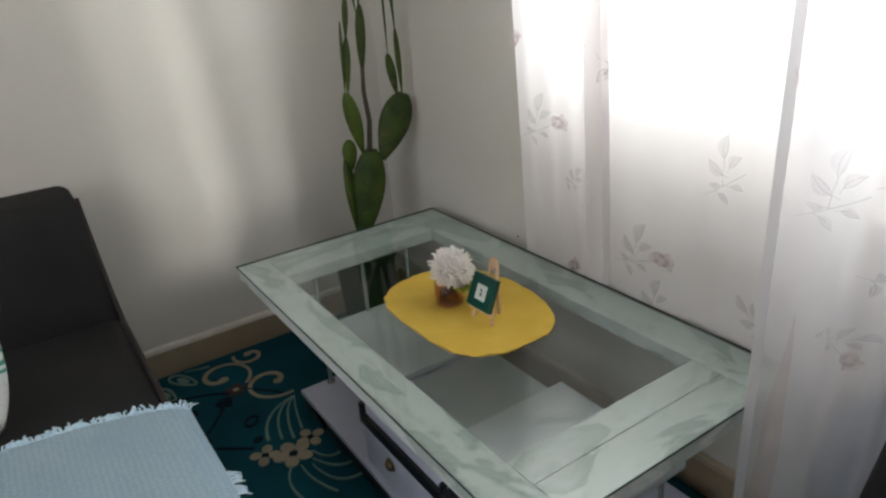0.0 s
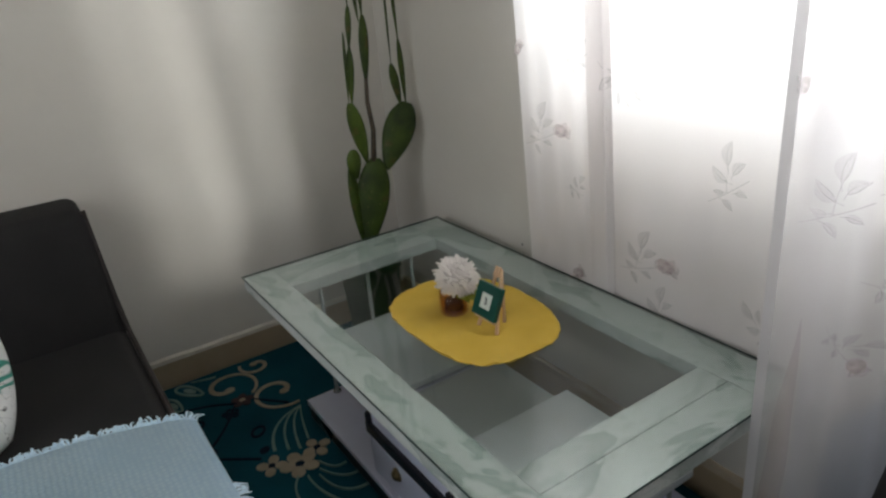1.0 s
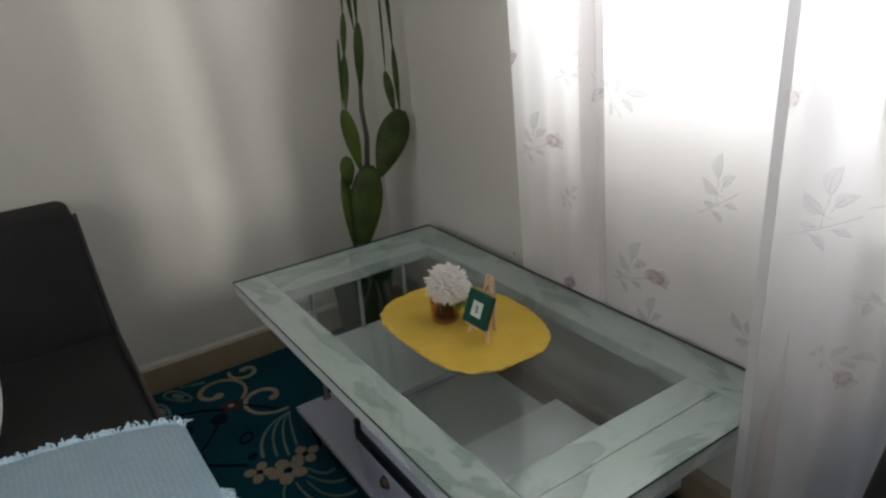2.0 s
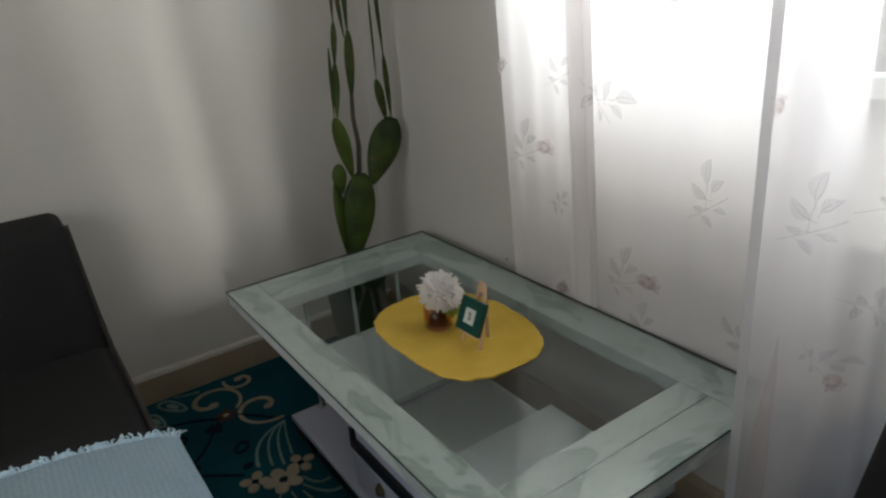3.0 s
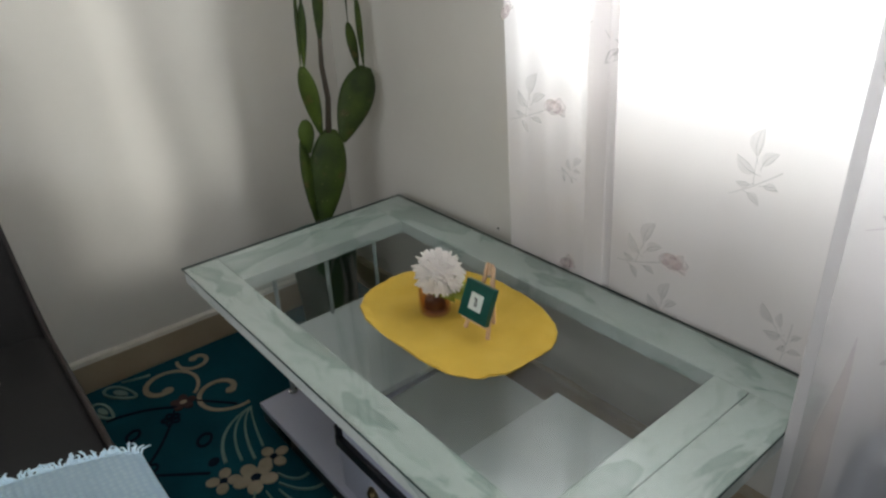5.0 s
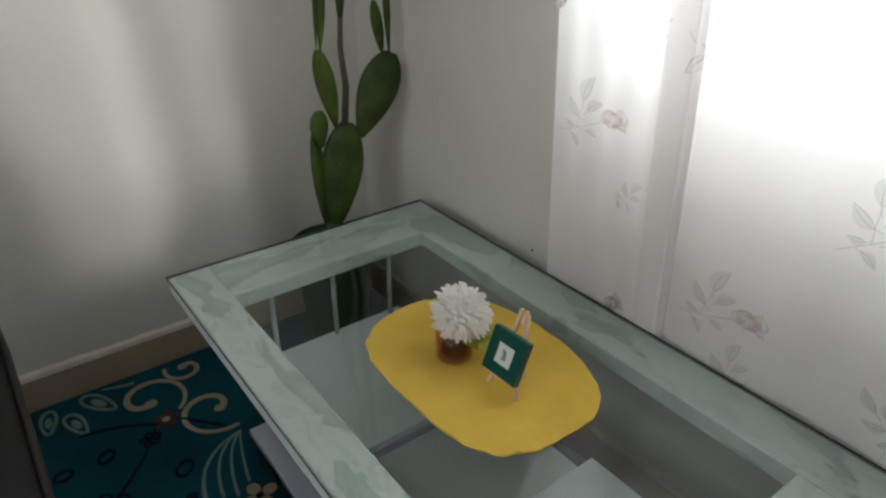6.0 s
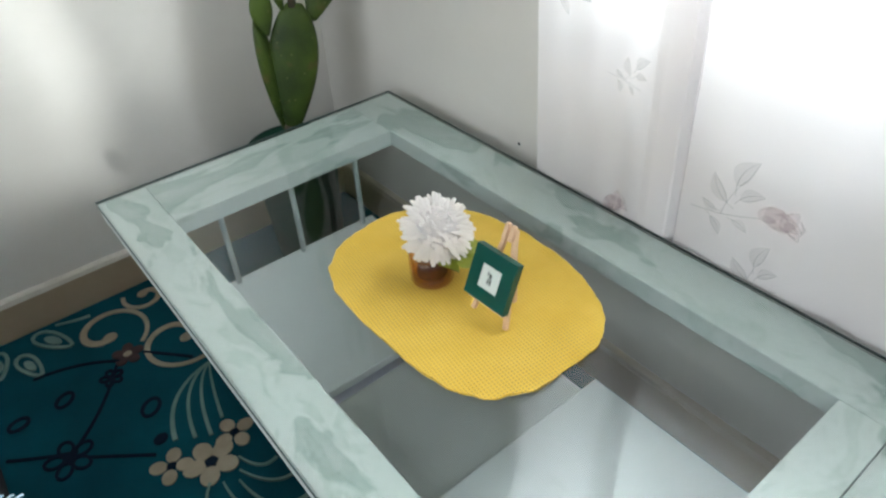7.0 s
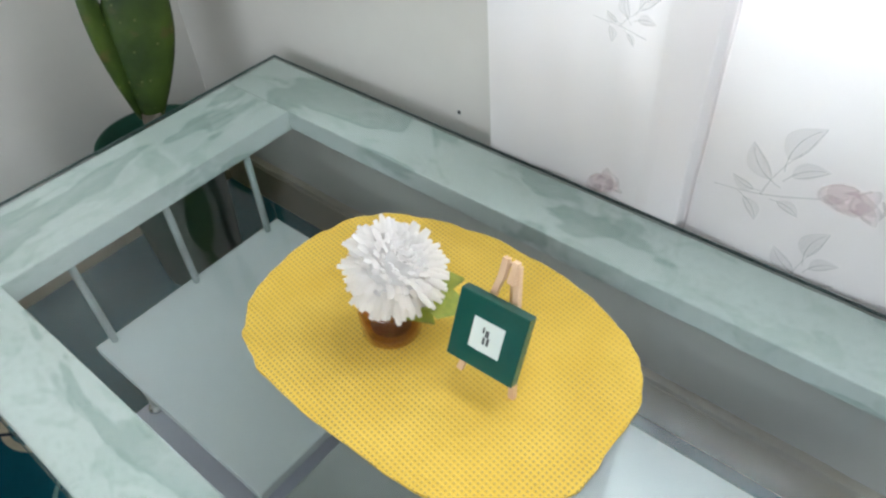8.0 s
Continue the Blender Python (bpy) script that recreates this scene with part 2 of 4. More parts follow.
def lathe(profile, sides=32, centre=(0, 0, 0), bm=None):
    """Turns (radius, height) pairs about a vertical axis."""
    bm = bm or bmesh.new()
    c = Vector(centre)
    rings = [[bm.verts.new(c + Vector((r * math.cos(k * math.tau / sides), r * math.sin(k * math.tau / sides), z))) for k in range(sides)] for r, z in profile]
    for u, v in zip(rings, rings[1:]):
        for k in range(sides):
            bm.faces.new((u[k], u[(k + 1) % sides], v[(k + 1) % sides], v[k]))
    return bm


# ---- the room ----
def wall(name, x0, x1, y0, y1, label):
    ob = part(name, block(x0, x1, y0, y1, 0, 2.7), M_WALL)
    return tagged(ob, label, "wall", kind="structure")


wall("wall_north", -3.6, 0.2, 0.0, 0.2, "cream semi-gloss painted plaster wall above a brown skirting")
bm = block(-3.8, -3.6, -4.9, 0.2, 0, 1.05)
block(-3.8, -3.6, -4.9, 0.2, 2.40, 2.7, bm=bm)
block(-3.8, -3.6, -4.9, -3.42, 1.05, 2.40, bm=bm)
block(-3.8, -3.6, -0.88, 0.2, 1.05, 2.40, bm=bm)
tagged(part("wall_west", bm, M_WALL), "cream painted plaster wall with an added uncurtained window", "wall", kind="structure")
bm = block(-3.6, 0.2, -4.9, -4.7, 0, 1.44)
block(-3.6, 0.2, -4.9, -4.7, 2.62, 2.7, bm=bm)
block(-3.6, -2.55, -4.9, -4.7, 1.44, 2.62, bm=bm)
block(-1.25, 0.2, -4.9, -4.7, 1.44, 2.62, bm=bm)
tagged(part("wall_south", bm, M_WALL), "cream painted plaster wall with an added curtained high window", "wall", kind="structure")

DRAPE_LEAN = 0.06
WIN_Z0, WIN_Z1 = 0.965, 2.12
# the second opening is unseen, added only to let in light
OPENINGS = ((-1.90, -0.86), (-3.42, -2.85))
SILL_LOW = 0.745
bm = block(0, 0.2, -4.7, 0.0, 0, SILL_LOW)
block(0, 0.2, -4.7, 0.0, WIN_Z1, 2.7, bm=bm)
for a, b_ in ((-4.7, -3.42), (-2.85, -1.90), (-0.86, 0.0)):
    block(0, 0.2, a, b_, SILL_LOW, WIN_Z1, bm=bm)
for a, b_ in OPENINGS:
    slope = block(0, 0.2, a, b_, SILL_LOW, WIN_Z0)
    for v in slope.verts:
        if v.co.x < 0.1 and v.co.z > SILL_LOW + 0.02:
            v.co.x, v.co.z = 0.0, SILL_LOW + 0.004
    me = bpy.data.meshes.new("slope")
    slope.to_mesh(me)
    bm.from_mesh(me)
    bpy.data.meshes.remove(me)
window_wall = tagged(part("wall_east", bm, M_WALL), "cream painted plaster wall with a wide curtained window", "wall", kind="structure")
tagged(part("ceiling", block(-3.8, 0.2, -4.9, 0.2, 2.7, 2.8), M_CEIL), "plain off-white painted ceiling", "ceiling", kind="structure")
tagged(part("floor", block(-3.8, 0.2, -4.9, 0.2, -0.12, 0.0), M_FLOOR), "bare grey screed floor under the rug", "floor", kind="structure")
tagged(part("ground", block(-60, 60, -60, 60, -0.5, -0.4), M_OUTSIDE), "sunlit bare ground outside the window", "ground", kind="structure")


chip = part("wall_chip", lathe([(0.0002, 0.0), (0.0035, 0.0), (0.0028, 0.0012), (0.0002, 0.0014)], 7), M_INK, window_wall, "small dark chip in the plaster")
chip.matrix_world = pose(-0.0001, -0.728, 0.448, 0, -90, 0)


def skirting(name, x0, x1, y0, y1, cap):
    sk = base(name, (x0 + x1) / 2, (y0 + y1) / 2, 0, "brown painted skirting board with a pale uneven top edge", "baseboard", kind="structure")
    part("board", block(x0, x1, y0, y1, 0, 0.092, 0.002), M_SKIRT, sk)
    along_x = y1 == 0
    n = 200
    bm, rows = bmesh.new(), []
    for k in range(n + 1):
        f = k / n
        p = Vector((f * 23.0, 1.7 if along_x else 5.3, 0.0))
        w1, w2 = noise.noise(p), noise.noise(p * 3.1 + Vector((2, 4, 1)))
        low, high = 0.0915 + 0.0012 * w2, 0.104 + 0.0035 * w1 + 0.0020 * w2
        out = 0.0150 + 0.0015 * w1
        for_depth = ((0.0, low), (out, low), (out * 0.9, high - 0.002), (0.004, high + 0.002), (0.0, high + 0.002))
        if along_x:
            rows.append([bm.verts.new((x0 + (x1 - x0) * f, -d, z)) for d, z in for_depth])
        else:
            rows.append([bm.verts.new((-d, y0 + (y1 - y0) * f, z)) for d, z in for_depth])
    for p, q in zip(rows, rows[1:]):
        for k in range(4):
            bm.faces.new((p[k], q[k], q[k + 1], p[k + 1]))
    part("cap", bm, cap, sk, "uneven plaster-smeared top edge")


skirting("baseboard", -3.6, -0.0, -0.016, 0.0, M_SKIRT_CAP)
skirting("baseboard", -0.016, 0.0, -4.7, -0.016, M_SKIRT_CAP_SHADED)

# Windows: frame, sash bars, panes and sill; the farther one is added, out of view.
for number, (w0, w1) in zip((1, 3), OPENINGS):
    win = base(f"window_{number}", 0.12, (w0 + w1) / 2, WIN_Z0, "grey metal framed window behind sheer curtains", "window", kind="structure")
    for a, b_ in ((w0, w0 + 0.04), (w1 - 0.04, w1)):
        part("window_frame", block(0.10, 0.14, a, b_, WIN_Z0, WIN_Z1, 0.004), M_WINDOW_FRAME, win)
    for a, b_ in ((WIN_Z0, WIN_Z0 + 0.04), (WIN_Z1 - 0.04, WIN_Z1)):
        part("window_frame", block(0.10, 0.14, w0 + 0.04, w1 - 0.04, a, b_, 0.004), M_WINDOW_FRAME, win)
    ys = np.linspace(w0 + 0.04, w1 - 0.04, 3)
    part("mullion", block(0.105, 0.135, ys[1] - 0.012, ys[1] + 0.012, WIN_Z0 + 0.04, WIN_Z1 - 0.04, 0.003), M_WINDOW_FRAME, win)
    for a, b_ in zip(ys, ys[1:]):
        pane = part("pane", block(0.118, 0.122, a + 0.012, b_ - 0.012, WIN_Z0 + 0.042, WIN_Z1 - 0.042), M_PANE, win)
        pane.visible_shadow = False
    sill = block(0.142, 0.24, w0, w1, WIN_Z0 + 0.001, WIN_Z0 + 0.02, 0.004)
    part("window_sill", sill, M_WINDOW_FRAME, win)

south = base("window_4", -1.90, -4.8, 1.44, "unseen high window added for sun streaks, thick curtains almost shut", "window", kind="structure")
for a, b_, c, d in ((-2.55, -2.51, 1.44, 2.62), (-1.29, -1.25, 1.44, 2.62), (-2.51, -1.29, 1.44, 1.47), (-2.51, -1.29, 2.59, 2.62)):
    part("window_frame", block(a, b_, -4.83, -4.79, c, d, 0.004), M_WINDOW_FRAME, south)
# unseen drapes added to shape sun streaks: leaning edges, narrow daylight gaps (edges at mid height)
# the last, short drape only blocks low sun
for a, b_, head_z in ((-2.70, -2.005, 2.68), (-1.985, -1.960, 2.68), (-1.928, -1.896, 2.68), (-1.864, -1.846, 2.68), (-1.740, -1.628, 2.68), (-1.588, -1.10, 2.68), (-1.795, -1.560, 1.60)):
    drape = bmesh.new()
    cols = 40
    rows_ = []
    for k in range(cols + 1):
        x = a + (b_ - a) * k / cols
        rows_.append([drape.verts.new((x - (DRAPE_LEAN * (z - 1.95) if -2.5 < x < -1.3 else 0), -4.655 - (0.03 if head_z < 2 else 0.0) + 0.012 * math.sin(x * 90), z)) for z in (1.30, 1.30 + (head_z - 1.30) * 0.4, 1.30 + (head_z - 1.30) * 0.7, head_z)])
    for p, q in zip(rows_, rows_[1:]):
        for k in range(3):
            drape.faces.new((p[k], q[k], q[k + 1], p[k + 1]))
    tagged(part("curtain", drape, M_DRAPE, smooth=True), "unseen thick beige curtain added to shape the sun streaks", "curtain", "thick curtains")
west = base("window_2", -3.72, -2.15, 1.05, "unseen wide grey metal framed window without curtains, added for room fill", "window", kind="structure")
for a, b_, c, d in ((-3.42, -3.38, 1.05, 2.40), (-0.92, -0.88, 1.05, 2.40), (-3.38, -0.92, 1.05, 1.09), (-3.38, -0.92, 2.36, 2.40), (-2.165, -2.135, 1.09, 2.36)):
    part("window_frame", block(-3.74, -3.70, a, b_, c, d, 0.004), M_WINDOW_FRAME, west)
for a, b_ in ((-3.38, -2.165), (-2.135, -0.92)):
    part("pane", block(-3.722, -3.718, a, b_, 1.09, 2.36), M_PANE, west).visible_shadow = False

# ---- rug ----
RUG_Z = 0.008
rug = base("rug", -1.4, -2.0, 0, "teal patterned pile rug with cream scrolls and flowers", "rug")
part("rug_base", block(-3.3, -0.02, -3.9, -0.022, 0.0005, RUG_Z, 0.002), M_RUG, rug)

# ---- coffee table ----
TX0, TX1, TY0, TY1 = -0.693, -0.050, -1.577, -0.360
TOP = 0.446
SIDE_LEFT, SIDE_RIGHT, END_FAR, END_NEAR = 0.086, 0.098, 0.145, 0.150


def coffee_table():
    t = base("coffee_table", (TX0 + TX1) / 2, (TY0 + TY1) / 2, RUG_Z, "glass-topped coffee table with washed pale green wooden frame", "coffee table")
    part("side_rail", block(TX0, TX0 + SIDE_LEFT, TY0, TY1, TOP - 0.034, TOP, 0.002), M_PAINT, t)
    part("side_rail", block(TX1 - SIDE_RIGHT, TX1, TY0, TY1, TOP - 0.034, TOP, 0.002), M_PAINT, t)
    x0, x1 = TX0 + SIDE_LEFT + 0.0003, TX1 - SIDE_RIGHT - 0.0003
    part("end_rail", block(x0, x1, TY1 - END_FAR, TY1, TOP - 0.034, TOP - 0.0002, 0.0015), M_PAINT_END, t)
    part("end_rail", block(x0, x1, TY0, TY0 + 0.085, TOP - 0.034, TOP - 0.0002, 0.0015), M_PAINT_END, t)
    part("end_rail", block(x0, x1, TY0 + 0.0862, TY0 + END_NEAR, TOP - 0.034, TOP - 0.0002, 0.0015), M_PAINT_END, t)
    part("glass_top", block(TX0 - 0.002, TX1 + 0.002, TY0 - 0.002, TY1 + 0.002, TOP + 0.0006, TOP + 0.0048), M_GLASS, t, "clear glass sheet")
    ed = 0.0012
    for a, b_, c, d in ((TX0 - ed - 0.002, TX0 - 0.002, TY0 - 0.004, TY1 + 0.004), (TX1 + 0.002, TX1 + 0.002 + ed, TY0 - 0.004, TY1 + 0.004),
                        (TX0 - 0.002, TX1 + 0.002, TY0 - 0.002 - ed, TY0 - 0.002), (TX0 - 0.002, TX1 + 0.002, TY1 + 0.002, TY1 + 0.002 + ed)):
        part("glass_edge", block(a, b_, c, d, TOP + 0.0006, TOP + 0.0048), M_GLASS_EDGE, t, "dark green ground glass edge")
    # inner boards
    part("inner_board", block(-0.553, -0.205, -0.850, -0.480, 0.232, 0.250, 0.002), M_TRAY, t, "pale grey board")
    part("inner_board", block(-0.553, -0.222, -1.112, -0.866, 0.2165, 0.2345, 0.002), M_TRAY_SHADED, t, "pale grey board lying lower, darkened for shade")
    part("inner_board", block(-0.553, -0.200, -1.470, -1.116, 0.236, 0.254, 0.002), M_TRAY, t, "pale grey board")
    # bottom shelf and the black block under it
    part("bottom_shelf", block(-0.617, -0.105, -1.455, -0.472, 0.050, 0.068, 0.002), M_LILAC, t, "lilac-white laminate shelf")
    part("plinth", block(-0.613, -0.110, -1.450, -0.476, RUG_Z, 0.050), M_BLACK, t, "black block under the shelf")
    # drawer box, its body coloured black for the shade in the board gap
    dr = part("drawer_box", block(-0.585, -0.225, -1.195, -0.880, 0.068, 0.216, 0.002), M_BLACK, t, "drawer box coloured black for the shaded board gap")
    fr = part("drawer_front", block(-0.606, -0.585, -1.195, -0.866, 0.072, 0.193, 0.003), M_LILAC, t, "lilac drawer front")
    part("knob", lathe([(0.001, 0.0), (0.017, 0.0), (0.017, 0.003), (0.013, 0.005), (0.013, 0.008), (0.009, 0.012), (0.001, 0.013)], 20), M_BRASS, fr, "round dull brass knob")
    part("drawer_trim", block(-0.614, -0.585, -1.208, -0.868, 0.193, 0.223, 0.003), M_BLACK, t, "black trim strip")
    for y in (-0.878, -1.218):
        part("trim_peg", block(-0.614, -0.600, y - 0.006, y + 0.006, 0.2232, 0.252, 0.002), M_BLACK, t)
    # upright rods between the shelf and the end rails
    part("slot_strip", block(-0.604, -0.588, -1.211, -0.886, 0.2234, 0.284, 0.002), M_LILAC, t, "lilac strip above the drawer")
    for y, lean in ((-0.490, -0.004), (-1.444, 0.004)):
        for x in (-0.235, -0.382, -0.528):
            part("rod", sweep([(x, y, 0.068), (x, y + lean, 0.412)], 0.0055, 10), M_ROD, t, "pale metal upright rod", True)
            part("rod_foot", lathe([(0.0005, 0.0), (0.013, 0.0), (0.012, 0.004), (0.0005, 0.005)], 14, (x, y, 0.0682)), M_CHROME, t, "", True)
    return t


table = coffee_table()
for o in table.children_recursive:
    if o.name.startswith("knob"):
        o.matrix_parent_inverse = Matrix()
        o.matrix_parent_inverse = o.parent.matrix_world.inverted()
        o.matrix_world = pose(-0.606, -0.992, 0.143, 0, -90, 0)


# ---- place mat, flower, easel ----
MAT_Z = TOP + 0.0054


def place_mat():
    """Rounded rectangle with a slightly wavy rim, woven relief in the middle."""
    cx, cy, hx, hy, n = -0.353, -0.972, 0.153, 0.215, 240
    bm = bmesh.new()
    rim = []
    for k in range(n):
        a = k * math.tau / n
        c, s = math.cos(a), math.sin(a)
        e = 2 / (2.75 - 0.35 * c)
        wob = 1 + 0.004 * math.sin(5 * a + 1) + 0.0085 * math.sin(17 * a + 2 * math.sin(2 * a)) * (0.75 + 0.5 * math.sin(3 * a + 1)) + 0.003 * math.sin(37 * a + math.sin(3 * a))
        rim.append((cx + hx * wob * math.copysign(abs(c) ** e, c), cy + hy * wob * math.copysign(abs(s) ** e, s)))
    top = [bm.verts.new((x, y, MAT_Z + 0.0034 + 0.0024 * math.sin(k * 0.34) * math.sin(k * 0.15))) for k, (x, y) in enumerate(rim)]
    low = [bm.verts.new((x, y, MAT_Z)) for x, y in rim]
    inner = [bm.verts.new((cx + (x - cx) * 0.9, cy + (y - cy) * 0.9, MAT_Z + 0.0022)) for x, y in rim]
    for k in range(n):
        j = (k + 1) % n
        bm.faces.new((low[k], low[j], top[j], top[k]))
        bm.faces.new((top[k], top[j], inner[j], inner[k]))
    bm.faces.new(inner)
    m, nn, l, b = node_material("yellow_weave", 0.7, 0, 0.3)
    co = nn.new("ShaderNodeTexCoord")
    mp = nn.new("ShaderNodeMapping")
    mp.inputs["Rotation"].default_value = (0, 0, radians(8))
    l.new(co.outputs["Object"], mp.inputs["Vector"])
    waves = []
    for axis in ("X", "Y"):
        w = nn.new("ShaderNodeTexWave")
        w.bands_direction = axis
        w.inputs["Scale"].default_value = 62.0
        l.new(mp.outputs["Vector"], w.inputs["Vector"])
        waves.append(w.outputs["Fac"])
    mul = nn.new("ShaderNodeMath")
    mul.operation = "MULTIPLY"
    l.new(waves[0], mul.inputs[0])
    l.new(waves[1], mul.inputs[1])
    slow = ramp(m, texture(m, 14.0, 4), [(0.3, (0.610, 0.392, 0.046)), (0.7, (0.690, 0.465, 0.072))])
    patchy = ramp(m, texture(m, 6.0, 2), [(0.36, (0.45, 0.45, 0.45)), (0.56, (1.0, 1.0, 1.0))])
    holes = mixed(m, 1.0, ramp(m, mul.outputs["Value"], [(0.40, (0, 0, 0)), (0.72, (1, 1, 1))]), patchy, "MULTIPLY")
    l.new(mixed(m, holes, slow, (0.36, 0.265, 0.08)), b.inputs["Base Color"])
    bump(m, mul.outputs["Value"], 0.6, 0.0012).invert = True
    ob = part("place_mat", bm, m)
    return tagged(ob, "yellow woven oval place mat lying on the glass", "place mat")


place_mat()


def flower_pot():
    x, y, z = -0.375, -0.930, MAT_Z + 0.0026
    t = base("potted_flower", x, y, z, "white artificial chrysanthemum in a small amber glass jar", "flower pot")
    part("jar", lathe([(0.001, 0.0), (0.029, 0.0), (0.032, 0.003), (0.033, 0.030), (0.032, 0.052), (0.0295, 0.052), (0.030, 0.030), (0.028, 0.007), (0.001, 0.007)], 28, (x, y, z)), M_JAR, t, "amber glass jar", True)
    part("soil", lathe([(0.0005, 0.034), (0.010, 0.037), (0.0200, 0.030), (0.0225, 0.0098), (0.0005, 0.0098)], 20, (x, y, z)), M_FILLING, t, "dark red-brown filling")
    part("stem", sweep([(x, y, z + 0.02), (x + 0.002, y, z + 0.05), (x + 0.003, y, z + 0.095)], [0.003, 0.0025, 0.0025], 8), M_LEAF, t)
    head = Vector((x + 0.008, y - 0.008, z + 0.090))
    rng = random.Random(4)
    bm = bmesh.new()
    lean = Vector((0, 0, 1)).rotation_difference(Vector((0.06, -0.46, 0.88)))
    for ring, (count, lift, length, start) in enumerate(((30, -34, 0.046, 0.005), (38, -20, 0.050, 0.006), (42, -6, 0.051, 0.006), (42, 8, 0.050, 0.006), (40, 24, 0.048, 0.005), (32, 40, 0.046, 0.004), (28, 52, 0.045, 0.003), (23, 63, 0.044, 0.002), (17, 73, 0.043, 0.001), (12, 81, 0.042, 0.0), (6, 88, 0.041, 0.0))):
        for k in range(count):
            a = math.tau * (k + rng.uniform(-0.25, 0.25)) / count + ring * 0.37
            e = radians(lift + rng.uniform(-7, 7))
            ln = length * rng.uniform(0.80, 1.03)
            d = Vector((math.cos(a) * math.cos(e), math.sin(a) * math.cos(e), math.sin(e)))
            d, s = lean @ d, lean @ Vector((-math.sin(a), math.cos(a), 0))
            u = d.cross(s)
            rows = []
            for f, w, curl in ((0.0, 0.0018, 0), (0.4, 0.0034, 0.001), (0.85, 0.0040, 0.003), (1.0, 0.0022, 0.005)):
                p = head + d * (start + ln * f) - u * curl * (1 if lift > 0 else 0.4)
                rows.append([bm.verts.new(p - s * w - u * 0.0008), bm.verts.new(p + u * 0.0006), bm.verts.new(p + s * w - u * 0.0008)])
            for r0, r1 in zip(rows, rows[1:]):
                for q in range(2):
                    bm.faces.new((r0[q], r0[q + 1], r1[q + 1], r1[q]))
    part("petals", bm, M_PETAL, t, "many narrow white petals", True, "stuff")
    heart = bmesh.new()
    bmesh.ops.create_icosphere(heart, subdivisions=2, radius=0.038, matrix=Matrix.Translation(head + Vector((0, 0, -0.001))))
    part("flower_heart", heart, M_PETAL, t, "cream tight inner petals", True)
    for ang, ln, wd, tilt in ((-56, 0.088, 0.027, -12), (-32, 0.084, 0.025, -6), (-84, 0.058, 0.019, -10), (10, 0.052, 0.017, -14), (-48, 0.062, 0.020, -24), (-68, 0.050, 0.016, 16)):
        a, e = radians(ang), radians(tilt)
        d = Vector((math.cos(a) * math.cos(e), math.sin(a) * math.cos(e), math.sin(e)))
        s = Vector((-math.sin(a), math.cos(a), 0))
        u = s.cross(d) * -1
        o = Vector((x, y, z + 0.062))
        bm = bmesh.new()
        rows = []
        for f, w in ((0, 0.1), (0.2, 0.55), (0.35, 0.8), (0.5, 0.7), (0.62, 1.0), (0.8, 0.6), (1.0, 0.05)):
            p = o + d * ln * f + Vector((0, 0, -0.012 * f * f))
            rows.append([bm.verts.new(p - s * wd * w + Vector((0, 0, 0.003))), bm.verts.new(p), bm.verts.new(p + s * wd * w + Vector((0, 0, 0.003)))])
        for r0, r1 in zip(rows, rows[1:]):
            for q in range(2):
                bm.faces.new((r0[q], r0[q + 1], r1[q + 1], r1[q]))
        part("leaf", bm, M_LEAF, t, smooth=True)
    return t


flower_pot()


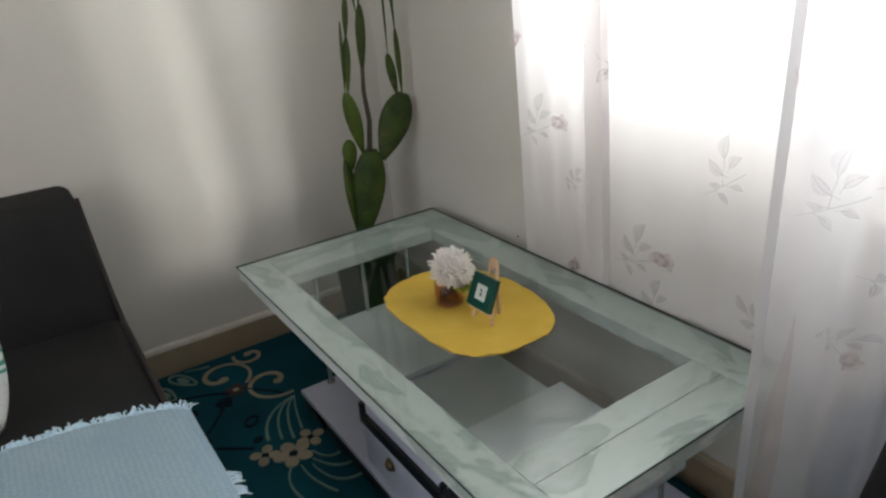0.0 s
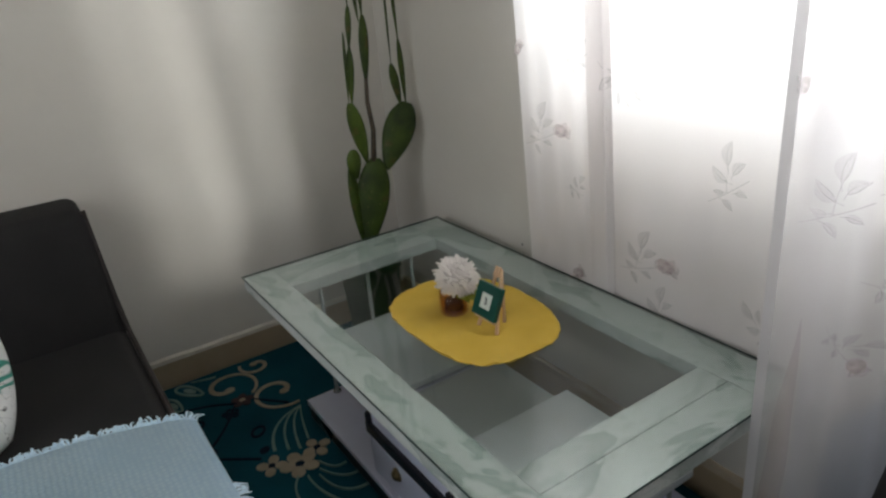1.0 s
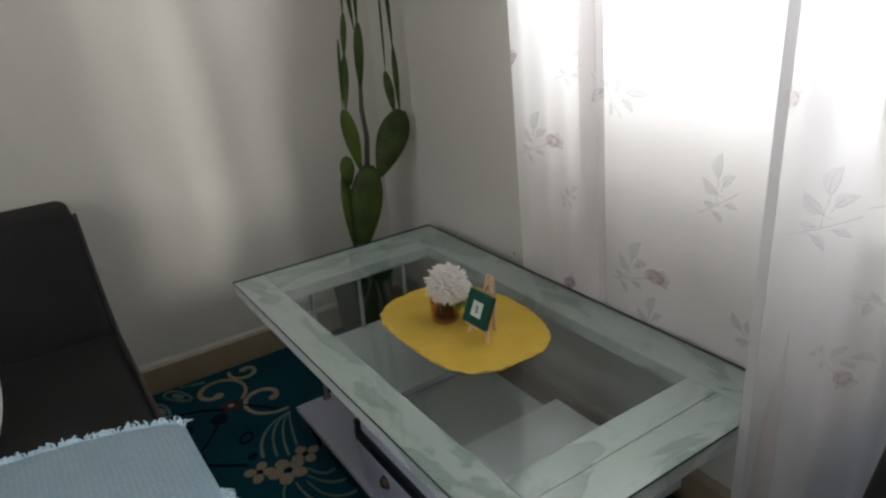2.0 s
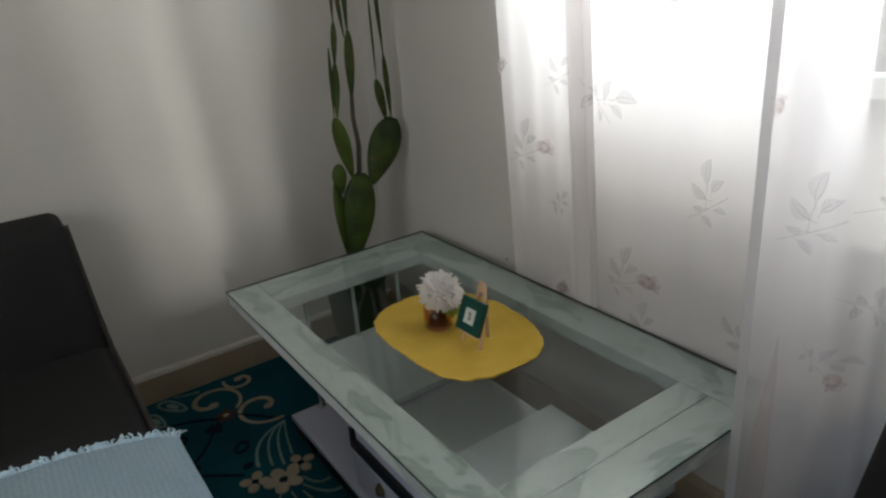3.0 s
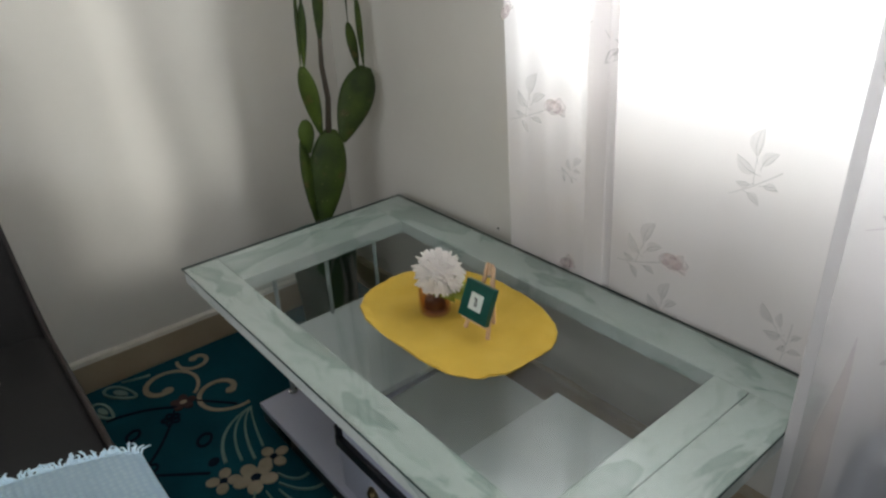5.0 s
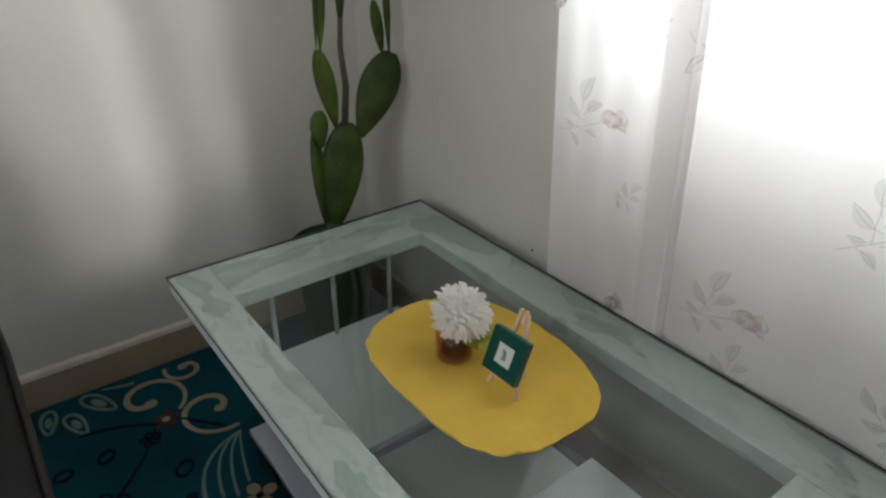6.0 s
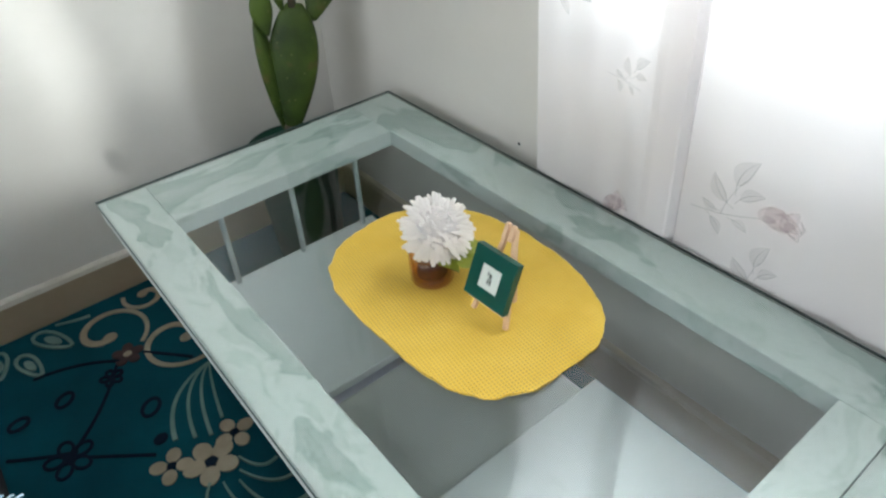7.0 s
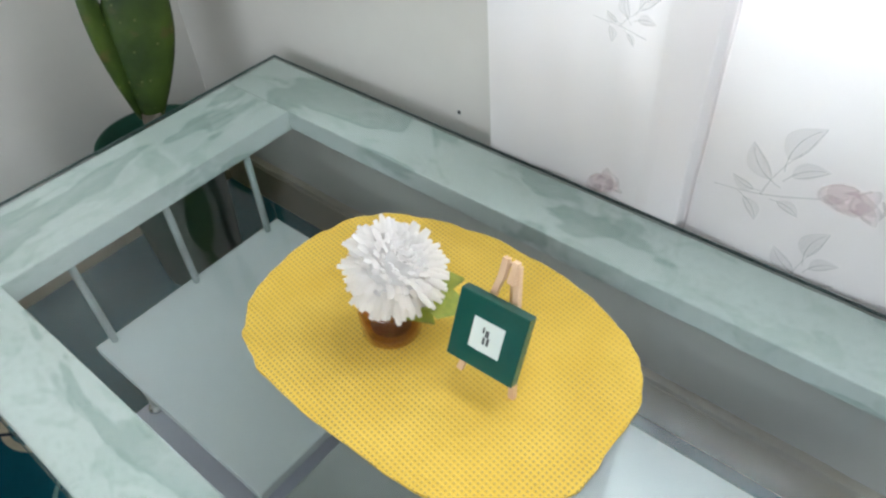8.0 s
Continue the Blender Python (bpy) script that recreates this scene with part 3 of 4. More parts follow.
def easel():
    """A small pine easel with a green framed card on its ledge."""
    z0 = MAT_Z + 0.0026
    fwd = Vector((-0.9994, -0.035, 0)).normalized()
    side = Vector((-fwd.y, fwd.x, 0))
    tilt = radians(23)
    W, D = 0.0370, 0.0124
    facing = fwd * math.cos(tilt) + Vector((0, 0, math.sin(tilt)))
    rise = Vector((0, 0, math.cos(tilt))) - fwd * math.sin(tilt)
    low = Vector((-0.3855, -1.0527, 0.4918)) - facing * D
    rest = low - facing * 0.0046
    foot = rest - rise * ((rest.z - z0 - 0.001) / math.cos(tilt)) - fwd * 0.011
    top = rest + rise * 0.109
    t = base("easel", foot.x, foot.y, z0, "tiny pine table easel standing on the yellow mat", "easel")
    for sgn in (-1, 1):
        part("leg", sweep([foot + side * sgn * 0.031, top + side * sgn * 0.0055], [0.0044, 0.0044], 4), M_PINE, t)
        part("top_bar", sweep([top + side * sgn * 0.0052 - rise * 0.016 + facing * 0.005, top + side * sgn * 0.0052 + rise * 0.006 + facing * 0.005], [0.0048, 0.0042], 4), M_PINE, t)
    part("back_leg", sweep([Vector((top.x, top.y, z0 + 0.001)) - fwd * 0.004, top - rise * 0.006 - facing * 0.006], [0.0042, 0.0042], 4), M_PINE, t)
    part("ledge", sweep([low + side * 0.033 - rise * 0.0036 + facing * 0.001, low - side * 0.033 - rise * 0.0036 + facing * 0.001], [0.0034, 0.0034], 4), M_PINE, t)
    # framed card
    f = base("picture_frame", low.x, low.y, low.z, "small square dark green picture frame with a pale card", "picture frame")
    m = Matrix(((-side).to_4d(), fwd.to_4d(), (0, 0, 1, 0), (0, 0, 0, 1))).transposed()
    m.translation = low
    m = m @ Matrix.Rotation(tilt, 4, "X")
    border = bmesh.new()
    loops = []
    for half, depth_, mid in ((W, 0.0, W), (W, D - 0.0008, W), (W - 0.0008, D, W), (0.0172, D, 0.036), (0.0170, D - 0.002, 0.036)):
        loops.append([border.verts.new((sx * half, depth_, mid + sz * half)) for sx, sz in ((-1, -1), (1, -1), (1, 1), (-1, 1))])
    for u, v in zip(loops, loops[1:]):
        for k in range(4):
            border.faces.new((u[k], u[(k + 1) % 4], v[(k + 1) % 4], v[k]))
    border.faces.new(loops[0])
    part("border", border, M_FRAME_GREEN, f, "dark green lacquered border").matrix_world = m
    part("card", block(-0.017, 0.017, 0.001, 0.0112, 0.019, 0.053), M_FRAME_CARD, f, "pale card").matrix_world = m
    for a, b_, c, d in ((-0.0034, -0.0008, 0.0275, 0.036), (0.0010, 0.0034, 0.0275, 0.035), (-0.0018, 0.0020, 0.0362, 0.0430), (0.0034, 0.0052, 0.0390, 0.0450)):
        part("print_mark", block(a, b_, 0.0112, 0.0116, c, d), M_INK, f).matrix_world = m
    return t


easel()


# ---- cactus in its pot ----
def pad(bottom, top, width, thick, facing):
    """A flat prickly-pear joint: an egg-shaped outline, thin, with rounded rim."""
    b, t = Vector(bottom), Vector(top)
    d = (t - b)
    ln = d.length
    d = d.normalized()
    n = Vector(facing)
    n = (n - d * n.dot(d)).normalized()
    s = d.cross(n)
    bm = bmesh.new()
    rings, rows, cols = [], 14, 16
    for i in range(rows + 1):
        f = i / rows
        w = max(0.08, (math.sin(math.pi * min(1, f * 0.93 + 0.04)) ** 0.62) * (0.50 + 0.58 * f)) * width / 2
        th = thick / 2 * max(0.2, math.sin(math.pi * min(1, f * 0.9 + 0.06)) ** 0.5)
        rings.append([bm.verts.new(b + d * ln * f + s * math.cos(k * math.tau / cols) * w + n * math.sin(k * math.tau / cols) * th) for k in range(cols)])
    for u, v in zip(rings, rings[1:]):
        for k in range(cols):
            bm.faces.new((u[k], u[(k + 1) % cols], v[(k + 1) % cols], v[k]))
    bm.faces.new(rings[0][::-1])
    bm.faces.new(rings[-1])
    return bm


def cactus():
    x, y = -0.235, -0.205
    t = base("cactus", x, y, 0.27, "tall prickly pear cactus growing in a green pot", "cactus")
    cam_way = (-0.43, -0.90, 0.1)
    skew = (-0.75, -0.66, 0.0)
    for b, tp, w, th, f in (
        ((-0.240, -0.240, 0.368), (-0.180, -0.240, 0.652), 0.128, 0.030, cam_way),
        ((-0.250, -0.222, 0.380), (-0.262, -0.215, 0.632), 0.075, 0.026, (0.6, -0.8, 0)),
        ((-0.248, -0.228, 0.598), (-0.252, -0.228, 0.692), 0.068, 0.020, (0.2, -0.95, 0)),
        ((-0.208, -0.235, 0.645), (-0.243, -0.240, 0.836), 0.064, 0.022, skew),
        ((-0.150, -0.247, 0.610), (-0.050, -0.250, 0.806), 0.120, 0.026, cam_way),
        ((-0.072, -0.245, 0.800), (-0.092, -0.245, 0.930), 0.034, 0.016, cam_way),
        ((-0.091, -0.245, 0.925), (-0.088, -0.245, 1.180), 0.009, 0.008, cam_way),
        ((-0.053, -0.245, 0.800), (-0.058, -0.245, 1.000), 0.022, 0.014, cam_way),
        ((-0.058, -0.245, 0.990), (-0.066, -0.245, 1.260), 0.016, 0.012, cam_way),
        ((-0.246, -0.240, 0.832), (-0.235, -0.240, 1.040), 0.012, 0.010, cam_way),
        ((-0.236, -0.240, 0.832), (-0.221, -0.240, 0.995), 0.028, 0.014, cam_way),
        ((-0.222, -0.240, 0.985), (-0.209, -0.240, 1.110), 0.022, 0.012, cam_way),
        ((-0.210, -0.240, 1.100), (-0.200, -0.240, 1.330), 0.016, 0.010, cam_way),
        ((-0.180, -0.240, 0.880), (-0.166, -0.240, 1.080), 0.036, 0.016, cam_way),
        ((-0.168, -0.240, 1.070), (-0.160, -0.240, 1.340), 0.024, 0.012, cam_way),
        ((-0.178, -0.236, 1.060), (-0.190, -0.236, 1.220), 0.016, 0.010, cam_way),
    ):
        part("joint", pad(b, tp, w, th, f), M_CACTUS, t, smooth=True)
    part("stalk", sweep([(-0.186, -0.238, 0.645), (-0.176, -0.240, 0.74), (-0.184, -0.240, 0.83), (-0.179, -0.240, 0.90)], [0.009, 0.008, 0.007, 0.006], 8), M_STEM, t, "brown woody stalk", True)
    part("stump", sweep([(-0.243, -0.232, 0.225), (-0.243, -0.236, 0.29), (-0.240, -0.240, 0.392)], [0.028, 0.022, 0.017], 10), M_STEM, t, "brown corky base", True)
    p = base("plant_pot", x, y, RUG_Z, "dark green plastic plant pot standing on the rug", "plant pot")
    part("bowl", lathe([(0.001, 0.0), (0.082, 0.0), (0.100, 0.275), (0.107, 0.279), (0.107, 0.318), (0.098, 0.318), (0.096, 0.275), (0.090, 0.21), (0.001, 0.21)], 40, (x, y, RUG_Z)), M_POT, p, "", True)
    part("soil", lathe([(0.001, 0.280), (0.06, 0.282), (0.0945, 0.276), (0.091, 0.220), (0.001, 0.220)], 30, (x, y, RUG_Z)), M_SOIL, p, "dark potting soil")


cactus()


# ---- sofa, throw and cushion ----
def sofa():
    x0, x1 = -2.35, -1.005
    t = base("sofa", (x0 + x1) / 2, -0.55, RUG_Z, "armless black cloth sofa against the wall", "sofa")
    part("seat", block(x0, x1, -1.15, -0.16, 0.20, 0.405, 0.035, 4), M_SOFA, t, smooth=True)
    bm = block(x0, x1, -0.19, -0.03, 0.36, 0.700, 0.03, 4)
    for v in bm.verts:
        f = (v.co.z - 0.36) / 0.36
        bulge = 0.05 * math.sin(math.pi * min(1, max(0, f)))
        v.co.y += -0.165 * (1 - f) * (1 if v.co.y < -0.11 else 0.0) - bulge * (1 if v.co.y < -0.11 else 0)
        v.co.x += (-0.012 * f) if v.co.x > -1.2 else 0
    part("backrest", bm, M_SOFA, t, smooth=True)
    part("base_frame", block(x0 + 0.02, x1 - 0.02, -1.12, -0.06, 0.09, 0.20, 0.01), M_SOFA, t)
    part("side_welt", sweep([(x1 + 0.001, -1.11, 0.385), (x1 + 0.002, -0.70, 0.395), (x1 + 0.002, -0.36, 0.400), (x1 - 0.002, -0.30, 0.47), (x1 - 0.006, -0.24, 0.58), (x1 - 0.010, -0.19, 0.69)], 0.006, 8), M_SOFA_WELT, t, "dark brown piping", True)
    for x in (x0 + 0.08, x1 - 0.08):
        for y in (-0.97, -0.14):
            part("leg", lathe([(0.001, 0.0), (0.018, 0.0), (0.024, 0.085), (0.001, 0.085)], 14, (x, y, RUG_Z)), M_BLACK, t)
    return t


sofa()


def throw():
    """Pale blue woven cloth over the seat's front, its back edge fringed."""
    m, n, l, b = node_material("pale_blue_weave", 0.95, 0, 0.1)
    v = texture(m, 95.0, 2, (1, 1, 1), "voronoi")
    v.node.inputs["Randomness"].default_value = 0.3
    slow = texture(m, 8.0, 4)
    col = ramp(m, slow, [(0.3, (0.60, 0.79, 0.92)), (0.7, (0.69, 0.86, 0.96))])
    l.new(mixed(m, 0.5, col, ramp(m, v, [(0.1, (0.72, 0.87, 0.95)), (0.6, (0.48, 0.66, 0.81))])), b.inputs["Base Color"])
    bump(m, v, 0.9, 0.003)
    t = base("throw_blanket", -1.30, -0.95, 0.41, "pale blue woven throw with a fringed edge on the sofa", "throw")
    bm = bmesh.new()
    nx, ny = 60, 40
    grid = []

    def place(u, v):
        # u runs over the seat to its side, v from the back edge to the front and down
        x = -1.75 + 0.78 * u
        y = -0.786 - 0.70 * max(0.0, x + 1.32) ** 2 - 0.42 * v
        z = 0.414 + 0.003 * math.sin(u * 17) * math.sin(v * 9)
        over = x - (-1.000)
        if over > 0:
            z -= 0.012 * (over / 0.03) ** 2
        front = -1.160 - y
        if front > 0:
            y, z = -1.160 - 0.03 * math.sin(min(1.5, front / 0.03)), z - max(0, front - 0.01)
        return Vector((x, y, z))

    for i in range(nx + 1):
        grid.append([bm.verts.new(place(i / nx, j / ny)) for j in range(ny + 1)])
    for i in range(nx):
        for j in range(ny):
            bm.faces.new((grid[i][j], grid[i + 1][j], grid[i + 1][j + 1], grid[i][j + 1]))
    bmesh.ops.solidify(bm, geom=bm.faces[:], thickness=0.005)
    part("cloth", bm, m, t, smooth=True)
    rng = random.Random(8)
    bm = bmesh.new()
    for k in range(260):
        p = place((k + rng.random()) / 260, 0)
        tuft = 0.5 + 0.5 * math.sin(k * 0.61) * math.sin(k * 0.23 + 1)
        ln = rng.uniform(0.008, 0.016) + 0.012 * tuft
        a = 0.7 * math.sin(k * 0.37) + rng.uniform(-0.7, 0.7)
        q = p + Vector((math.sin(a) * ln, math.cos(a) * ln, rng.uniform(-0.006, 0.004)))
        mid = (p + q) / 2 + Vector((rng.uniform(-0.004, 0.004), 0, 0.003))
        sweep([p + Vector((0, -0.004, 0)), mid, q, q + Vector((rng.uniform(-0.005, 0.005), 0.002, -0.003))], [0.0022, 0.0019, 0.0014, 0.0008], 5, bm)
    for k in range(16):
        p = place(1.0, 0.55 + 0.16 * (k + rng.random()) / 16)
        ln = rng.uniform(0.010, 0.022)
        q = p + Vector((ln, rng.uniform(-0.012, 0.004), -0.008))
        sweep([p + Vector((-0.004, 0, 0)), (p + q) / 2 + Vector((0, 0, 0.002)), q], [0.0018, 0.0015, 0.0010], 5, bm)
    part("fringe", bm, m, t, "loose pale fringe", kind="stuff")


throw()


def cushion():
    m, n, l, b = node_material("leaf_print_cloth", 0.9, 0, 0.1)
    a = texture(m, 8.0, 2, (0.4, 0.4, 2.0), distortion=0.8)
    c = texture(m, 12.0, 1, (1, 1, 1), distortion=2.0)
    col = ramp(m, a, [(0.50, (0.72, 0.73, 0.72)), (0.52, (0.05, 0.26, 0.20)), (0.59, (0.09, 0.36, 0.28)), (0.61, (0.72, 0.73, 0.72))])
    l.new(mixed(m, ramp(m, c, [(0.495, (0, 0, 0)), (0.50, (1, 1, 1)), (0.505, (0, 0, 0))]), col, (0.03, 0.03, 0.03)), b.inputs["Base Color"])
    bm = bmesh.new()
    n1 = 28
    for side in (1, -1):
        g = []
        for i in range(n1 + 1):
            row = []
            for j in range(n1 + 1):
                u, v = 2 * i / n1 - 1, 2 * j / n1 - 1
                puff = (max(0, 1 - u ** 4) * max(0, 1 - v ** 4)) ** 0.5
                pinch = 1 - 0.07 * (1 - abs(u) ** 2) * abs(v) ** 2 - 0.07 * (1 - abs(v) ** 2) * abs(u) ** 2
                row.append(bm.verts.new((u * 0.215 * pinch * math.sqrt(1 - 0.46 * v * v), side * 0.07 * puff, v * 0.225 * pinch * math.sqrt(1 - 0.46 * u * u))))
            g.append(row)
        for i in range(n1):
            for j in range(n1):
                bm.faces.new((g[i][j], g[i + 1][j], g[i + 1][j + 1], g[i][j + 1]))
    bmesh.ops.remove_doubles(bm, verts=bm.verts, dist=0.0005)
    ob = part("cushion", bm, m, smooth=True)
    ob.matrix_world = pose(-1.434, -0.685, 0.583, -24, 8, 20)
    tagged(ob, "white cushion with green leaf print on the sofa", "cushion")


cushion()


# ---- curtains ----
def sheet(path, z0, z1, drift):
    """A hanging cloth along a plan path; returns its mesh and a function that gives a place on it."""
    pts = [Vector((*p, 0)) for p in path]
    dist = [0.0]
    for a, b_ in zip(pts, pts[1:]):
        dist.append(dist[-1] + (b_ - a).length)

    def at(s, z):
        s = min(max(s, 0), dist[-1] - 1e-6)
        i = max(k for k in range(len(dist)) if dist[k] <= s)
        i = min(i, len(pts) - 2)
        f = (s - dist[i]) / (dist[i + 1] - dist[i])
        p = pts[i].lerp(pts[i + 1], f)
        return Vector((p.x + drift(s, z), p.y, z))

    bm = bmesh.new()
    cols, rows = len(path) - 1, 24
    g = [[bm.verts.new(at(dist[min(i, cols)], z0 + (z1 - z0) * j / rows)) for j in range(rows + 1)] for i in range(cols + 1)]
    for i in range(cols):
        for j in range(rows):
            bm.faces.new((g[i][j], g[i + 1][j], g[i + 1][j + 1], g[i][j + 1]))
    return bm, at, dist


def fold_path_1():
    out = []
    for k in range(321):
        y = -0.819 - 0.833 * k / 320
        if y > -1.100:
            x = -0.040 + 0.003 * math.sin((y + 0.8) * 30) + 0.002 * math.sin((y + 0.8) * 90)
            if y < -1.043:
                x -= 0.006 * math.sin((y + 1.100) / 0.057 * math.pi)
        else:
            x = -0.0345 + 0.005 * math.sin((y + 1.1) * 21 + 1) + 0.0022 * math.sin((y + 1.1) * 47 + 2 * math.sin(y * 9))
            if y > -1.105:
                x += 0.003
        x = max(-0.0455, x)
        out.append((x, y))
    return out


def fold_path_2():
    out = []
    for k in range(361):
        f = k / 360
        d = 1.90 * f
        y = -1.584 - d
        ease = min(1, max(0, d - 0.03) * 6)
        x = -0.216 + 0.085 * min(1, d * 3.0) + 0.027 * math.sin(d * 41 + 0.6 + 0.8 * math.sin(d * 7)) * ease + 0.008 * math.sin(d * 93) * ease
        out.append((x, y))
    return out


def lean_a(s, z):
    return -0.042 * max(0.0, z - 0.46)


def surface_of(path):
    """Depth of the cloth's room side at a place along the wall."""
    ys_, xs_ = np.array([p[1] for p in path])[::-1], np.array([p[0] for p in path])[::-1]
    return lambda y: float(np.interp(y, ys_, xs_))


def ribbon(points, widths, bm=None):
    """A flat band along points (u, v) of a plane, as rows of (u, v) pairs joined later by a mapping."""
    rows = []
    for i, (u, v) in enumerate(points):
        a, b_ = points[max(i - 1, 0)], points[min(i + 1, len(points) - 1)]
        d = Vector((b_[0] - a[0], b_[1] - a[1]))
        d = d.normalized() if d.length > 1e-9 else Vector((1, 0))
        w = widths[i] if isinstance(widths, (list, tuple)) else widths
        rows.append(((u - d.y * w / 2, v + d.x * w / 2), (u + d.y * w / 2, v - d.x * w / 2)))
    return rows


def band(bm, points, widths, place):
    rows = [[bm.verts.new(place(*q)) for q in r] for r in ribbon(points, widths)]
    for a, b_ in zip(rows, rows[1:]):
        bm.faces.new((a[0], a[1], b_[1], b_[0]))


def curve(p, q, r, w0, w1, n=14):
    pts = [((1 - f) ** 2 * p[0] + 2 * f * (1 - f) * q[0] + f * f * r[0], (1 - f) ** 2 * p[1] + 2 * f * (1 - f) * q[1] + f * f * r[1]) for f in (k / n for k in range(n + 1))]
    return pts, [w0 + (w1 - w0) * k / n for k in range(n + 1)]


def oval(u, v, length, width, angle, n=14, point=0.0):
    """An outline of an oval, pointed at one end if asked."""
    c, s_ = math.cos(radians(angle)), math.sin(radians(angle))
    out = []
    for k in range(n + 1):
        a = k * math.tau / n
        p, q = math.cos(a) * length / 2, math.sin(a) * width / 2 * (1 - point * 0.5 * (1 + math.cos(a)))
        out.append((u + p * c - q * s_, v + p * s_ + q * c))
    return out


def fan_fill(bm, outline, place):
    bm.faces.new([bm.verts.new(place(*q)) for q in outline[:-1]])


def leaf_print(bm, lines, u, v, length, angle, place, bend=0.12):
    """A pointed leaf with a curved midrib; its veins and lower edge are drawn darker."""
    c, s_ = math.cos(radians(angle)), math.sin(radians(angle))

    def at(f, w):
        p, q = (f - 0.5) * length, w * length + bend * length * (4 * f * (1 - f))
        return u + p * c - q * s_, v + p * s_ + q * c

    n = 12
    half = [0.27 * math.sin(math.pi * (k / n) ** 0.8) ** 0.9 for k in range(n + 1)]
    up = [at(k / n, half[k]) for k in range(n + 1)]
    low = [at(k / n, -half[k] * 0.8) for k in range(n + 1)]
    bm.faces.new([bm.verts.new(place(*q)) for q in up + low[-2:0:-1]])
    band(lines, [at(f / 8, 0) for f in range(-2, 8)], [0.0016] * 4 + [0.0013] * 3 + [0.0009] * 3, place)
    band(lines, low, [0.0006 + 0.0016 * math.sin(math.pi * k / n) for k in range(n + 1)], place)


def sprig(curtain, depth, y, z, scale=1.0, turn=0.0, rose=True, leaves=True, lean=lambda s, z: 0.0):
    """A printed rose with stem and leaves; u runs along the cloth away from the corner."""
    ct, st = math.cos(radians(turn)), math.sin(radians(turn))

    def place(u, v):
        yy, zz = y - (u * ct - v * st) * scale, z + (u * st + v * ct) * scale
        return Vector((depth(yy) + lean(0, zz) - 0.0016, yy, zz))

    if leaves:
        bm, lines = bmesh.new(), bmesh.new()
        above = lambda u, v: place(u, v) + Vector((-0.0010, 0, 0))
        band(lines, *curve((-0.128, -0.030), (-0.075, -0.022), (-0.024, -0.006), 0.0014, 0.0026), above)
        band(lines, *curve((-0.078, -0.021), (-0.070, 0.012), (-0.050, 0.040), 0.0020, 0.0010), above)
        for u, v, ln, an in ((-0.084, 0.018, 0.044, 122), (-0.048, 0.050, 0.050, 58), (-0.038, 0.018, 0.036, 24), (-0.098, -0.014, 0.026, 160), (-0.086, -0.044, 0.030, -58), (-0.050, -0.030, 0.026, -30)):
            leaf_print(bm, lines, u, v, ln, an, lambda p, q, j=len(bm.faces): place(p, q) + Vector((-0.00008 * j, 0, 0)))
        part("leaf_print", bm, M_PRINT_GREY, curtain, "faint grey printed leaves")
        part("vein_print", lines, M_PRINT_LINE, curtain, "thin grey printed stems and veins")
    if rose:
        bm = bmesh.new()
        base_place = place
        for lay, (u, v, ln, wd, an) in enumerate(((0.004, 0.002, 0.052, 0.034, -15), (-0.010, 0.006, 0.036, 0.026, 30), (0.014, 0.006, 0.034, 0.024, 62), (0.018, -0.008, 0.030, 0.020, -50), (-0.006, -0.008, 0.036, 0.018, -20))):
            fan_fill(bm, oval(u, v, ln, wd, an, 16, 0.45), lambda a, b_: base_place(a, b_) + Vector((-0.0002 * lay, 0, 0)))
        part("rose_wash", bm, M_PRINT_WASH, curtain, "pale pink wash of a printed rose")
        bm = bmesh.new()
        near = place
        place = lambda u, v: near(u, v) + Vector((-0.0014, 0, 0))
        band(bm, oval(-0.010, 0.006, 0.037, 0.027, 30, 16, 0.45)[3:13], 0.0022, place)
        band(bm, oval(0.014, 0.006, 0.035, 0.025, 62, 16, 0.45)[2:11], 0.0022, place)
        band(bm, [(-0.020, -0.004), (-0.006, -0.012), (0.008, -0.010), (0.024, -0.016)], [0.002, 0.005, 0.006, 0.002], place)
        band(bm, [(-0.006, 0.008), (0.003, 0.012), (0.011, 0.006)], [0.002, 0.005, 0.002], place)
        band(bm, [(0.026, 0.012), (0.032, 0.002), (0.028, -0.010)], [0.002, 0.005, 0.002], place)
        part("rose_print", bm, M_PRINT_ROSE, curtain, "faint pink printed rose")


curtain_a = base("curtain", -0.03, -1.2, 0.395, "sheer white curtain with faint rose sprigs over the window", "curtain", "window curtains")
bm, at_a, len_a = sheet(fold_path_1(), 0.395, 2.30, lean_a)
part("cloth", bm, M_CURTAIN, curtain_a, smooth=True)
depth_a = surface_of(fold_path_1())
tuck_path = [(x + 0.008, y) for x, y in fold_path_1() if -1.102 < y < -1.044]
part("tuck", sheet(tuck_path, 0.395, 2.30, lean_a)[0], M_CURTAIN, curtain_a, "doubled strip of the same sheer cloth", True)
# rose line painted along the fold for its red marks and thin shadow
fold_line = bmesh.new()
band(fold_line, [(-1.1035 - 0.0005 * math.sin(k * 0.9), 0.40 + 0.02 * k) for k in range(24)], 0.0040, lambda u, v: Vector((depth_a(u) + lean_a(0, v) - 0.0012, u, v)))
part("fold_edge", fold_line, M_PRINT_ROSE, curtain_a, "faint rose line for the fold's marks and shadow")
